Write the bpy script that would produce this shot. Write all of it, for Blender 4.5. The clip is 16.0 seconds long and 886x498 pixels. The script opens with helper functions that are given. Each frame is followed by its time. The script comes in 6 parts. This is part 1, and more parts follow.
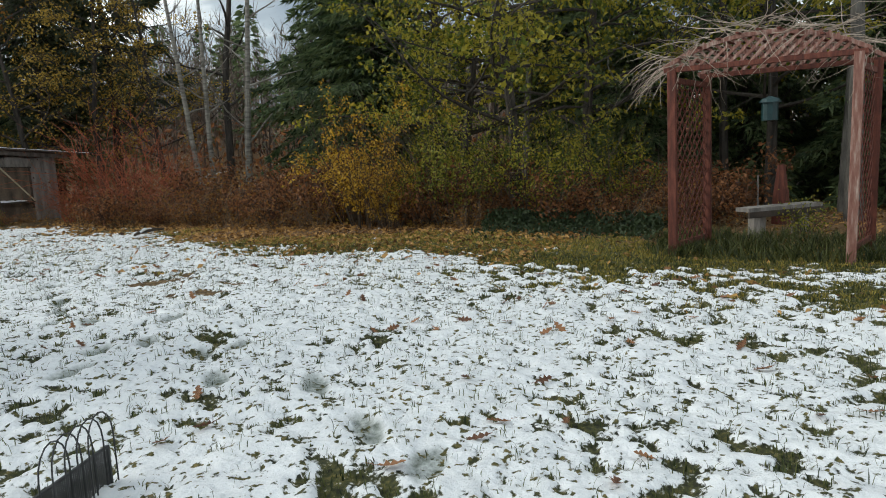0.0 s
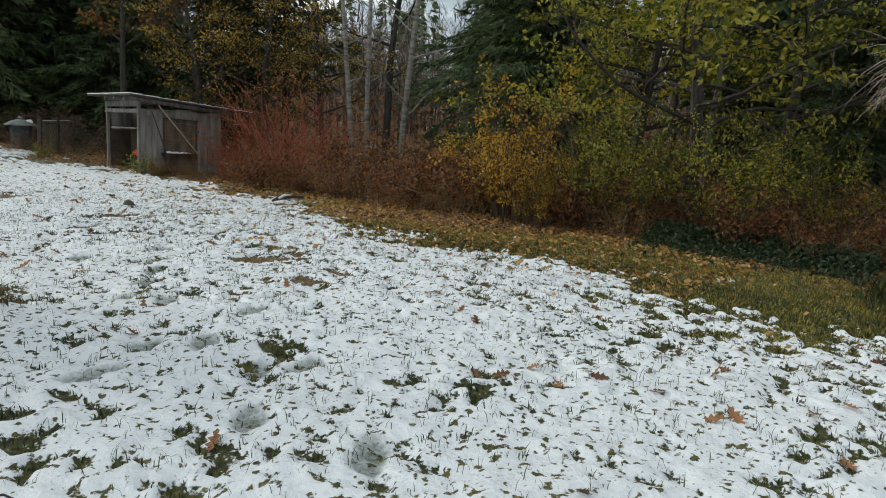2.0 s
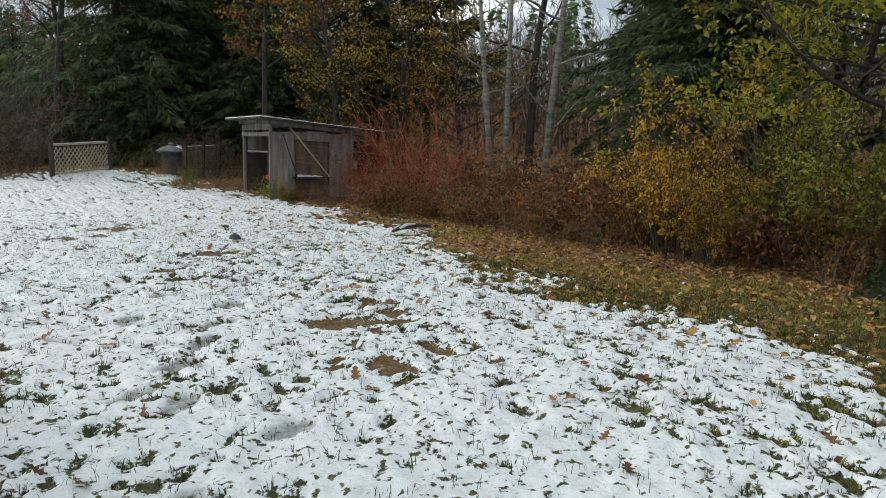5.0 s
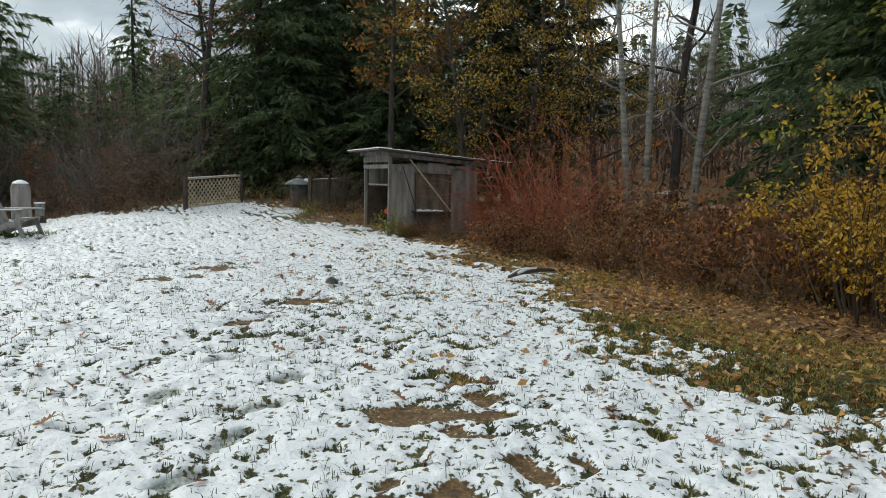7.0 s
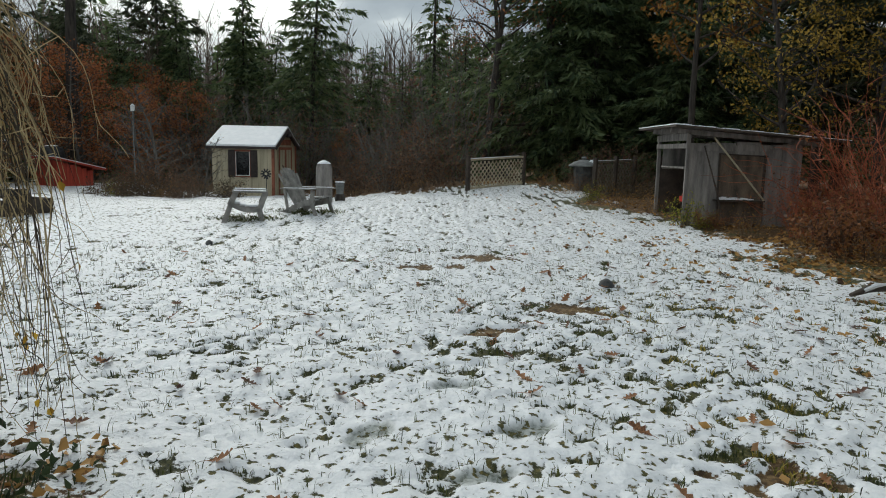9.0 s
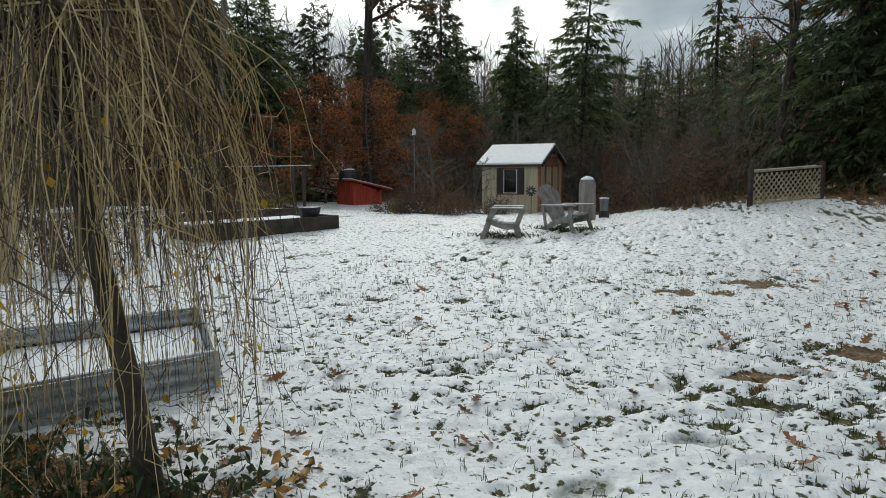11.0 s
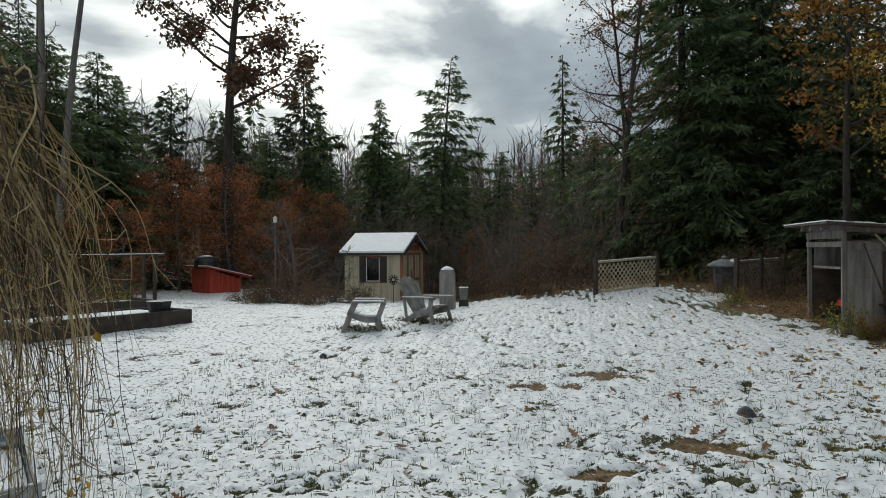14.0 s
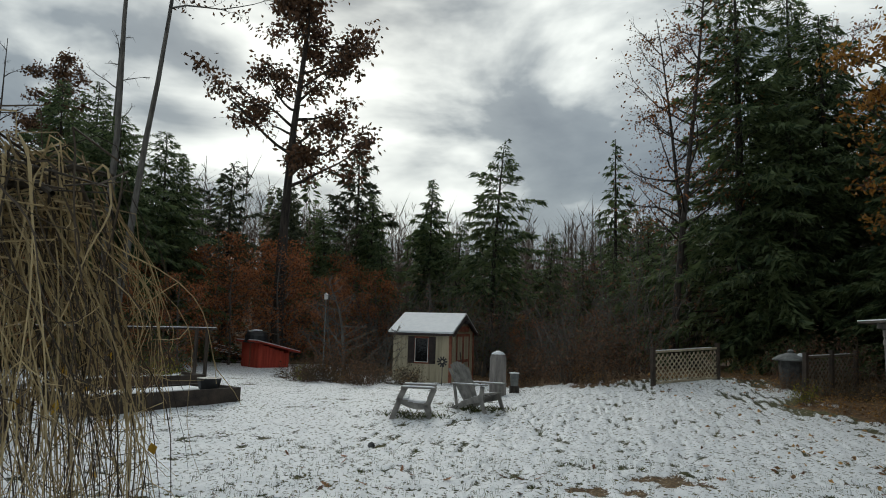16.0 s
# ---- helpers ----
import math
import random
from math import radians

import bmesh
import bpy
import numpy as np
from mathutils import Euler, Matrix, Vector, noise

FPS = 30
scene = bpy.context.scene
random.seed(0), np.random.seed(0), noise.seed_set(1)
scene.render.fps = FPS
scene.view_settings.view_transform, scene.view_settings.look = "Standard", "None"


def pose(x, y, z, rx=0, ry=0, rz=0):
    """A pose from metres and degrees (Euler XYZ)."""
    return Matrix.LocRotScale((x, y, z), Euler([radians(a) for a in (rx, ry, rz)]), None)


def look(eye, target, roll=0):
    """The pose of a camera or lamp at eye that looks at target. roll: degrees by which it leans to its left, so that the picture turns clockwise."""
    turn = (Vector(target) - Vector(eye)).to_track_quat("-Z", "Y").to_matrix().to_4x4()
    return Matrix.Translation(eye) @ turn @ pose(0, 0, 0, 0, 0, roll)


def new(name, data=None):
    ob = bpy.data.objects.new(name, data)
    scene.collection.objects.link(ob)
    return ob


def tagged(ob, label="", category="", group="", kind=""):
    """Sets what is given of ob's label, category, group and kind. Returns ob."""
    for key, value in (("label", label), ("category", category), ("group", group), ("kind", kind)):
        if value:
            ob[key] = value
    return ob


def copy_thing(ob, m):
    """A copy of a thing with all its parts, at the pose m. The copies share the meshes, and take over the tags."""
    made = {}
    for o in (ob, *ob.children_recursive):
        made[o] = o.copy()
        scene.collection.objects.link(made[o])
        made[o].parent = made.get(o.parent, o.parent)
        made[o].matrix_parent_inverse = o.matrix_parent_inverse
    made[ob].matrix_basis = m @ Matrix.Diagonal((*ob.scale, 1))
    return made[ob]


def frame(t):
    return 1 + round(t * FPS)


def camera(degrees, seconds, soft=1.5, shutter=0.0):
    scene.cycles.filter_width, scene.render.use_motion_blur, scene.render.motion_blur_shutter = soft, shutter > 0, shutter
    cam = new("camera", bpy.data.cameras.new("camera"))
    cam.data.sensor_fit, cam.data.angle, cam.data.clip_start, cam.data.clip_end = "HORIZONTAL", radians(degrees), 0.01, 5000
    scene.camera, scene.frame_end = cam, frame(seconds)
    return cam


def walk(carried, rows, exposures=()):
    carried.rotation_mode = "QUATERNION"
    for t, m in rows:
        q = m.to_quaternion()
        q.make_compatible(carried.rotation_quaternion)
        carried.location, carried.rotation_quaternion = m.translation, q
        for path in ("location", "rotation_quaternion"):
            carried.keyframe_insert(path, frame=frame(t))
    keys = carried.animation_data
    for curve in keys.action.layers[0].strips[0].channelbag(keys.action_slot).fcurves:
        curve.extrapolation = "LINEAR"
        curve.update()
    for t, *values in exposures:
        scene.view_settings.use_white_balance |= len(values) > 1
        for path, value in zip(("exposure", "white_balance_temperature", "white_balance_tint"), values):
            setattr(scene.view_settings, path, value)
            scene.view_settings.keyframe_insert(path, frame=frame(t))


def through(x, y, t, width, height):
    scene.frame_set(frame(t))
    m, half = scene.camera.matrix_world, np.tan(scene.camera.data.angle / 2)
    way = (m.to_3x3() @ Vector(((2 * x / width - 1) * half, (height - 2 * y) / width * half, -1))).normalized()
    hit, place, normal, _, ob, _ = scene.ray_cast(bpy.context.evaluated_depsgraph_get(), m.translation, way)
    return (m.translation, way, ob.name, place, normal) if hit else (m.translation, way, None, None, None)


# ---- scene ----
cam = camera(66.10, 16.0, soft=1.0)
PATH = [
    (0, (-3.269, -2.016, 1.240), (-1.477, -1.169, 0.975), -2.75),
    (0.5, (-2.979, -1.980, 1.231), (-1.290, -0.948, 0.944), 1.96),
    (1, (-2.678, -1.830, 1.232), (-1.045, -0.719, 0.918), 2.16),
    (1.5, (-2.383, -1.674, 1.271), (-0.671, -0.688, 0.960), -0.07),
    (2, (-2.074, -1.529, 1.269), (-0.521, -0.306, 0.963), 3.05),
    (2.5, (-1.792, -1.343, 1.285), (-0.342, -0.001, 0.971), 2.57),
    (3, (-1.571, -1.200, 1.332), (-0.125, 0.146, 1.021), 1.23),
    (3.5, (-1.319, -1.047, 1.342), (-0.028, 0.446, 1.023), 2.01),
    (4, (-1.044, -0.865, 1.350), (0.126, 0.721, 1.009), 1.73),
    (4.2, (-0.945, -0.764, 1.365), (0.258, 0.801, 1.037), 1.59),
    (6.3, (0.079, -0.012, 1.399), (1.327, 1.532, 1.161), 1.16),
    (6.5, (0.203, 0.099, 1.412), (1.427, 1.667, 1.198), 1.91),
    (7, (0.387, 0.477, 1.441), (1.296, 2.246, 1.231), 1.27),
    (7.5, (0.537, 0.847, 1.438), (1.248, 2.707, 1.253), -1.42),
    (8, (0.689, 1.174, 1.394), (1.162, 3.109, 1.212), 0.41),
    (8.5, (0.817, 1.491, 1.379), (0.967, 3.469, 1.126), 1.73),
    (9, (0.909, 1.737, 1.434), (1.020, 3.714, 1.152), 1.30),
    (9.5, (0.920, 1.976, 1.412), (0.922, 3.959, 1.153), 0.46),
    (10, (1.014, 2.224, 1.386), (0.638, 4.176, 1.168), 1.76),
    (10.2, (1.045, 2.249, 1.383), (0.544, 4.172, 1.160), 0.46),
    (12.3, (1.145, 1.986, 1.467), (0.424, 3.837, 1.229), -0.70),
    (12.5, (1.137, 1.968, 1.469), (0.447, 3.832, 1.246), -1.30),
    (13, (1.172, 1.976, 1.459), (0.521, 3.853, 1.231), -0.77),
    (13.5, (1.169, 2.053, 1.539), (0.651, 3.981, 1.425), -0.53),
    (14, (1.195, 2.154, 1.587), (0.906, 4.132, 1.587), -0.20),
    (14.5, (1.169, 2.180, 1.624), (0.936, 4.166, 1.681), 0.34),
    (15, (1.139, 2.219, 1.697), (0.863, 4.196, 1.807), 1.07),
    (15.5, (1.124, 2.254, 1.711), (0.809, 4.221, 1.890), 1.56),
    (16, (1.060, 2.288, 1.718), (0.634, 4.229, 1.942), 1.61),
]
EXPOSURES = ((0, 0.58, 6500, 3), (1.5, 0.46, 6500, 3), (3.5, 0.54, 6500, 3), (7, 0.6, 6500, 3), (9, 0.22, 6500, 3), (10, 0.15, 6500, 3), (12.5, 0.28, 6500, 3), (14.5, -0.05, 6500, 3), (16, -0.28, 6500, 3))
walk(cam, [(t, look(e, g, r)) for t, e, g, r in PATH], EXPOSURES)

# ---------------------------------------------------------------- light
world = bpy.data.worlds.new("overcast_sky")
scene.world = world
world.use_nodes = True
SUN_EL, SUN_AZ = 30.0, -22.0


def build_world():
    nt = world.node_tree
    nt.nodes.clear()
    N, L = nt.nodes.new, nt.links.new
    out, bg, mix = N("ShaderNodeOutputWorld"), N("ShaderNodeBackground"), N("ShaderNodeMix")
    sky = N("ShaderNodeTexSky")
    sky.sky_type, sky.sun_disc = "NISHITA", False
    sky.sun_elevation, sky.sun_rotation = radians(SUN_EL), radians(SUN_AZ)
    tc, mp, n1, n2 = N("ShaderNodeTexCoord"), N("ShaderNodeMapping"), N("ShaderNodeTexNoise"), N("ShaderNodeTexNoise")
    mp.inputs["Scale"].default_value = (1.0, 1.0, 2.6)
    mp.inputs["Location"].default_value = (0.35, 0.2, 0.1)
    n1.inputs["Scale"].default_value, n1.inputs["Detail"].default_value = 2.3, 6.0
    n1.inputs["Distortion"].default_value = 0.35
    n2.inputs["Scale"].default_value, n2.inputs["Detail"].default_value = 6.0, 5.0
    ramp = N("ShaderNodeValToRGB")
    e = ramp.color_ramp.elements
    e[0].position, e[0].color = 0.36, (0.20, 0.235, 0.29, 1)
    e[1].position, e[1].color = 0.68, (1.35, 1.35, 1.33, 1)
    m = ramp.color_ramp.elements.new(0.52)
    m.color = (0.36, 0.40, 0.45, 1)
    add = N("ShaderNodeMath")
    add.operation = "MULTIPLY_ADD"
    add.inputs[1].default_value, add.inputs[2].default_value = 0.22, -0.11
    s = N("ShaderNodeMath")
    # thinner cloud round the hidden sun
    sd, dot, pw = N("ShaderNodeCombineXYZ"), N("ShaderNodeVectorMath"), N("ShaderNodeMapRange")
    az, el = radians(SUN_AZ), radians(SUN_EL)
    for i, v in enumerate((math.sin(az) * math.cos(el), math.cos(az) * math.cos(el), math.sin(el))):
        sd.inputs[i].default_value = v
    dot.operation = "DOT_PRODUCT"
    pw.inputs["From Min"].default_value, pw.inputs["From Max"].default_value = 0.86, 1.0
    pw.inputs["To Min"].default_value, pw.inputs["To Max"].default_value = 0.0, 0.13
    nrm = N("ShaderNodeVectorMath")
    nrm.operation = "NORMALIZE"
    L(tc.outputs["Generated"], nrm.inputs[0])
    L(nrm.outputs[0], dot.inputs[0])
    L(sd.outputs[0], dot.inputs[1])
    L(dot.outputs["Value"], pw.inputs["Value"])
    L(tc.outputs["Generated"], mp.inputs["Vector"])
    L(mp.outputs[0], n1.inputs["Vector"])
    L(mp.outputs[0], n2.inputs["Vector"])
    L(n2.outputs["Fac"], add.inputs[0])
    L(n1.outputs["Fac"], s.inputs[0])
    L(add.outputs[0], s.inputs[1])
    s2 = N("ShaderNodeMath")
    L(s.outputs[0], s2.inputs[0])
    L(pw.outputs[0], s2.inputs[1])
    L(s2.outputs[0], ramp.inputs["Fac"])
    dim = N("ShaderNodeMix")
    dim.data_type, dim.blend_type = "RGBA", "MULTIPLY"
    dim.inputs["Factor"].default_value = 1.0
    dim.inputs["B"].default_value = (0.10, 0.10, 0.10, 1)
    L(sky.outputs[0], dim.inputs["A"])
    mix.data_type = "RGBA"
    mix.inputs["Factor"].default_value = 0.90
    L(dim.outputs["Result"], mix.inputs["A"])
    L(ramp.outputs["Color"], mix.inputs["B"])
    L(mix.outputs["Result"], bg.inputs["Color"])
    bg.inputs["Strength"].default_value = 1.0
    L(bg.outputs[0], out.inputs[0])


build_world()
sun = new("sun", bpy.data.lights.new("sun", "SUN"))
sun.data.energy, sun.data.angle, sun.data.color = 1.3, radians(28), (1.0, 0.97, 0.93)
sun.matrix_world = look((0, 0, 30), (-math.sin(radians(SUN_AZ)) * 30, -math.cos(radians(SUN_AZ)) * 30, 30 - 30 * math.tan(radians(SUN_EL))))

# ---------------------------------------------------------------- small tools
RNG = np.random.default_rng(7)


def sst(a, b, v):
    t = np.clip((v - a) / (b - a), 0, 1)
    return t * t * (3 - 2 * t)


def gz(x, y):
    """Height of the yard at a place, without snow."""
    x, y = np.asarray(x, float), np.asarray(y, float)
    z = np.where(y < 2, np.maximum(-0.035 * (2 - y), -0.14), 0.0015 * (np.clip(y, 2, 15) - 2) ** 2)
    r, l = 0.05 * np.clip(y - 15, 0, 6), -0.04 * np.clip(y - 15, 0, 9)
    k = sst(-1.5, 2.2, x)
    return z + r * k + l * (1 - k)


def hill(x, y):
    """Rise of the wooded slope behind the yard."""
    return 0.14 * np.clip(np.hypot(x, y) - 38, 0, 62) * sst(-10, 12, y)


def G(x, y):
    return float(gz(x, y))


def vnoise(x, y, seed):
    """Smooth lattice noise, 0 to 1."""
    def h(i, j):
        n = np.sin(i * 127.1 + j * 311.7 + seed * 74.7) * 43758.5453
        return n - np.floor(n)
    i, j = np.floor(x), np.floor(y)
    u, v = x - i, y - j
    u, v = u * u * (3 - 2 * u), v * v * (3 - 2 * v)
    a = h(i, j) * (1 - u) + h(i + 1, j) * u
    b = h(i, j + 1) * (1 - u) + h(i + 1, j + 1) * u
    return a * (1 - v) + b * v


def material(name, c1, c2, scale=8.0, rough=0.8, metal=0.0, bump=0.3, bump_scale=40.0, stretch=(1, 1, 1), c3=None, island=0.0, rnd=0.0, coords="Object"):
    """Two-tone grained surface: coarse stains, fine grain, relief."""
    m = bpy.data.materials.new(name)
    m.use_nodes = True
    nt = m.node_tree
    N, L = nt.nodes.new, nt.links.new
    p = nt.nodes["Principled BSDF"]
    tc, mp = N("ShaderNodeTexCoord"), N("ShaderNodeMapping")
    mp.inputs["Scale"].default_value = stretch
    L(tc.outputs[coords], mp.inputs["Vector"])
    n1, n2 = N("ShaderNodeTexNoise"), N("ShaderNodeTexNoise")
    n1.inputs["Scale"].default_value, n1.inputs["Detail"].default_value = scale, 8.0
    n2.inputs["Scale"].default_value, n2.inputs["Detail"].default_value = bump_scale, 4.0
    L(mp.outputs[0], n1.inputs["Vector"])
    L(mp.outputs[0], n2.inputs["Vector"])
    a = N("ShaderNodeMath")
    a.operation = "MULTIPLY_ADD"
    a.inputs[1].default_value = 0.35
    L(n2.outputs["Fac"], a.inputs[0])
    L(n1.outputs["Fac"], a.inputs[2])
    fac = a.outputs[0]
    if island or rnd:
        src = N("ShaderNodeNewGeometry").outputs["Random Per Island"] if island else N("ShaderNodeObjectInfo").outputs["Random"]
        b = N("ShaderNodeMath")
        b.operation = "MULTIPLY_ADD"
        b.inputs[1].default_value = island or rnd
        L(src, b.inputs[0])
        L(fac, b.inputs[2])
        fac = b.outputs[0]
    off = (island or rnd) * 0.5
    r = N("ShaderNodeValToRGB")
    e = r.color_ramp.elements
    e[0].position, e[0].color = 0.42 + off * 0.4, (*c1, 1)
    e[1].position, e[1].color = 0.92 + off * 1.2, (*c2, 1)
    if c3:
        k = e.new(0.67 + off * 0.8)
        k.color = (*c3, 1)
    L(fac, r.inputs["Fac"])
    L(r.outputs["Color"], p.inputs["Base Color"])
    p.inputs["Roughness"].default_value, p.inputs["Metallic"].default_value = rough, metal
    if bump:
        bp = N("ShaderNodeBump")
        bp.inputs["Strength"].default_value, bp.inputs["Distance"].default_value = bump, 0.01
        L(n2.outputs["Fac"], bp.inputs["Height"])
        L(bp.outputs[0], p.inputs["Normal"])
    return m


def leaf_material(name, c1, c2, c3=None, through=0.35):
    m = material(name, c1, c2, scale=0.8, rough=0.65, bump=0, island=0.75, c3=c3)
    nt = m.node_tree
    N, L = nt.nodes.new, nt.links.new
    p = nt.nodes["Principled BSDF"]
    t, x = N("ShaderNodeBsdfTranslucent"), N("ShaderNodeMixShader")
    L(p.inputs["Base Color"].links[0].from_socket, t.inputs["Color"])
    x.inputs[0].default_value = through
    L(p.outputs[0], x.inputs[1])
    L(t.outputs[0], x.inputs[2])
    L(x.outputs[0], nt.nodes["Material Output"].inputs[0])
    return m


class Shape:
    """Collects plain geometry quickly: tubes, boards, leaves."""

    def __init__(self):
        self.v, self.f, self.n = [], [], 0

    def add(self, verts, faces):
        self.v.extend(verts)
        self.f.extend([tuple(i + self.n for i in q) for q in faces])
        self.n += len(verts)

    def box(self, c, s, m=None):
        x, y, z = s[0] / 2, s[1] / 2, s[2] / 2
        vs = [Vector((i * x, j * y, k * z)) for i in (-1, 1) for j in (-1, 1) for k in (-1, 1)]
        vs = [(m @ q if m else q) + Vector(c) for q in vs]
        self.add([tuple(q) for q in vs], [(0, 1, 3, 2), (4, 6, 7, 5), (0, 4, 5, 1), (2, 3, 7, 6), (0, 2, 6, 4), (1, 5, 7, 3)])
        return self

    def board(self, p, q, w, h, up=(0, 0, 1), chip=0.004):
        """A board from p to q, w across and h thick, with bevelled long edges."""
        p, q = Vector(p), Vector(q)
        d = (q - p).normalized()
        side = d.cross(Vector(up))
        side = side.normalized() if side.length > 1e-4 else Vector((1, 0, 0))
        n = side.cross(d)
        a, b = w / 2, h / 2
        c = min(chip, a * 0.4, b * 0.4)
        ring = [(-a + c, -b), (a - c, -b), (a, -b + c), (a, b - c), (a - c, b), (-a + c, b), (-a, b - c), (-a, -b + c)]
        vs = [tuple(e + side * s + n * t) for e in (p, q) for s, t in ring]
        fs = [(i, (i + 1) % 8, 8 + (i + 1) % 8, 8 + i) for i in range(8)] + [tuple(range(7, -1, -1)), tuple(range(8, 16))]
        self.add(vs, fs)
        return self

    def tube(self, pts, radii, n=5, cap=False):
        pts = [Vector(p) for p in pts]
        vs, fs = [], []
        for i, p in enumerate(pts):
            d = (pts[min(i + 1, len(pts) - 1)] - pts[max(i - 1, 0)]).normalized()
            a = d.cross(Vector((0.31, 0.95, 0.12))).normalized()
            b = d.cross(a)
            for k in range(n):
                t = 2 * math.pi * k / n
                vs.append(tuple(p + (a * math.cos(t) + b * math.sin(t)) * radii[i]))
            if i:
                o = (i - 1) * n
                fs += [(o + k, o + (k + 1) % n, o + n + (k + 1) % n, o + n + k) for k in range(n)]
        if cap:
            fs += [tuple(range(n - 1, -1, -1)), tuple(range(len(vs) - n, len(vs)))]
        self.add(vs, fs)
        return self

    def leaf(self, p, d, s, w, fold=0.25):
        """A folded leaf from p along d, s long and w wide."""
        p, d = Vector(p), Vector(d).normalized()
        a = d.cross(Vector((RNG.normal(), RNG.normal(), RNG.normal()))).normalized()
        n = d.cross(a)
        mid = p + d * s * 0.5
        self.add([tuple(p), tuple(mid + a * w / 2 + n * w * fold), tuple(p + d * s), tuple(mid - a * w / 2 + n * w * fold)], [(0, 1, 2), (0, 2, 3)])

    def tris(self, a):
        """Many loose triangles at once, an array of n by 3 corners."""
        n = len(a)
        self.v.extend(map(tuple, a.reshape(-1, 3).tolist()))
        o = np.arange(n * 3).reshape(n, 3) + self.n
        self.f.extend(map(tuple, o.tolist()))
        self.n += n * 3

    def mesh(self, name, mat, smooth=False):
        me = bpy.data.meshes.new(name)
        me.from_pydata(self.v, [], self.f)
        me.materials.append(mat)
        if smooth:
            me.polygons.foreach_set("use_smooth", [True] * len(me.polygons))
        me.update()
        return me


def part(name, shape, mat, parent, label="", smooth=False):
    ob = new(name, shape.mesh(name, mat, smooth) if isinstance(shape, Shape) else shape)
    ob.parent = parent
    return tagged(ob, label)


def thing(name, m, label, category, group="", kind=""):
    ob = new(name)
    ob.empty_display_size = 0.1
    ob.matrix_world = m
    return tagged(ob, label, category, group, kind)


def stuff(name, shape, mat, label, category, smooth=False):
    return tagged(new(name, shape.mesh(name, mat, smooth)), label, category, "", "stuff")


def on_ground(x, y, rz=0, lift=0.0):
    return pose(x, y, G(x, y) + float(hill(x, y)) + lift, 0, 0, rz)


# ---------------------------------------------------------------- materials
WOOD_GREY = material("weathered_grey_wood", (0.10, 0.092, 0.085), (0.36, 0.33, 0.30), 3.0, 0.85, bump=0.5, bump_scale=30, stretch=(3, 3, 0.4), c3=(0.22, 0.20, 0.185))
WOOD_CHAIR = material("silvered_chair_wood", (0.12, 0.115, 0.105), (0.36, 0.34, 0.31), 7.0, 0.85, bump=0.4, bump_scale=60)
WOOD_DARK = material("wet_dark_wood", (0.018, 0.014, 0.011), (0.09, 0.065, 0.048), 5.0, 0.7, bump=0.4)
WOOD_RED = material("red_stained_wood", (0.055, 0.015, 0.009), (0.22, 0.065, 0.038), 6.0, 0.75, bump=0.4, bump_scale=50, stretch=(4, 4, 0.7), c3=(0.12, 0.031, 0.018))
WOOD_RED_WORN = material("sun_bleached_red_wood", (0.16, 0.06, 0.042), (0.48, 0.36, 0.30), 7.0, 0.85, bump=0.5, stretch=(4, 4, 0.5), c3=(0.27, 0.13, 0.10))
HATCH = material("brown_stained_plywood", (0.045, 0.034, 0.026), (0.20, 0.145, 0.10), 3.0, 0.85, bump=0.3, stretch=(2, 2, 0.6))
SNOW = material("clean_snow", (0.78, 0.80, 0.83), (0.90, 0.91, 0.93), 6.0, 0.55, bump=0.5, bump_scale=60)
CREAM = material("cream_plank_siding", (0.30, 0.255, 0.17), (0.56, 0.49, 0.35), 2.0, 0.75, bump=0.25, stretch=(6, 6, 0.4), c3=(0.47, 0.41, 0.285))
TRIM_BROWN = material("rust_brown_trim", (0.15, 0.04, 0.02), (0.38, 0.13, 0.07), 5.0, 0.7, bump=0.3)
SHUTTER = material("dark_brown_shutter", (0.016, 0.010, 0.009), (0.05, 0.033, 0.028), 5.0, 0.6)
RED_PAINT = material("barn_red_paint", (0.26, 0.024, 0.012), (0.55, 0.075, 0.038), 2.5, 0.65, bump=0.3, stretch=(5, 5, 0.5))
BLACK_RUBBER = material("black_plastic", (0.008, 0.009, 0.010), (0.03, 0.031, 0.034), 8.0, 0.45)
BLACK_WIRE = material("black_coated_wire", (0.010, 0.010, 0.010), (0.03, 0.03, 0.03), 30, 0.4)
RED_SHINY = material("glossy_red_plastic", (0.45, 0.008, 0.008), (0.6, 0.02, 0.015), 4, 0.3, bump=0)
LATTICE_PALE = material("bleached_lattice", (0.30, 0.25, 0.16), (0.56, 0.49, 0.35), 5.0, 0.85)
# darker than the pale lattice: the shade by the shed is in this colour
LATTICE_DARK = material("shaded_old_lattice", (0.08, 0.068, 0.05), (0.27, 0.23, 0.175), 5.0, 0.85)
GALV = material("galvanised_steel", (0.22, 0.25, 0.27), (0.46, 0.50, 0.53), 4.0, 0.38, 0.85, bump=0.1, stretch=(1, 1, 6))
STONE = material("dark_field_stone", (0.03, 0.032, 0.033), (0.13, 0.13, 0.125), 9.0, 0.8, bump=0.6)
STONE_PALE = material("concrete_stone", (0.10, 0.105, 0.10), (0.26, 0.27, 0.26), 7.0, 0.85, bump=0.5)
WHITE_PAINT = material("white_paint", (0.62, 0.62, 0.60), (0.82, 0.82, 0.80), 6.0, 0.5, bump=0.1)
GLASS_DARK = material("dark_window_glass", (0.006, 0.007, 0.008), (0.014, 0.016, 0.018), 2.0, 0.06, bump=0)
BIRCH = material("pale_birch_bark", (0.06, 0.055, 0.047), (0.34, 0.315, 0.27), 4.0, 0.8, bump=0.3, stretch=(1, 1, 5), c3=(0.22, 0.20, 0.17))
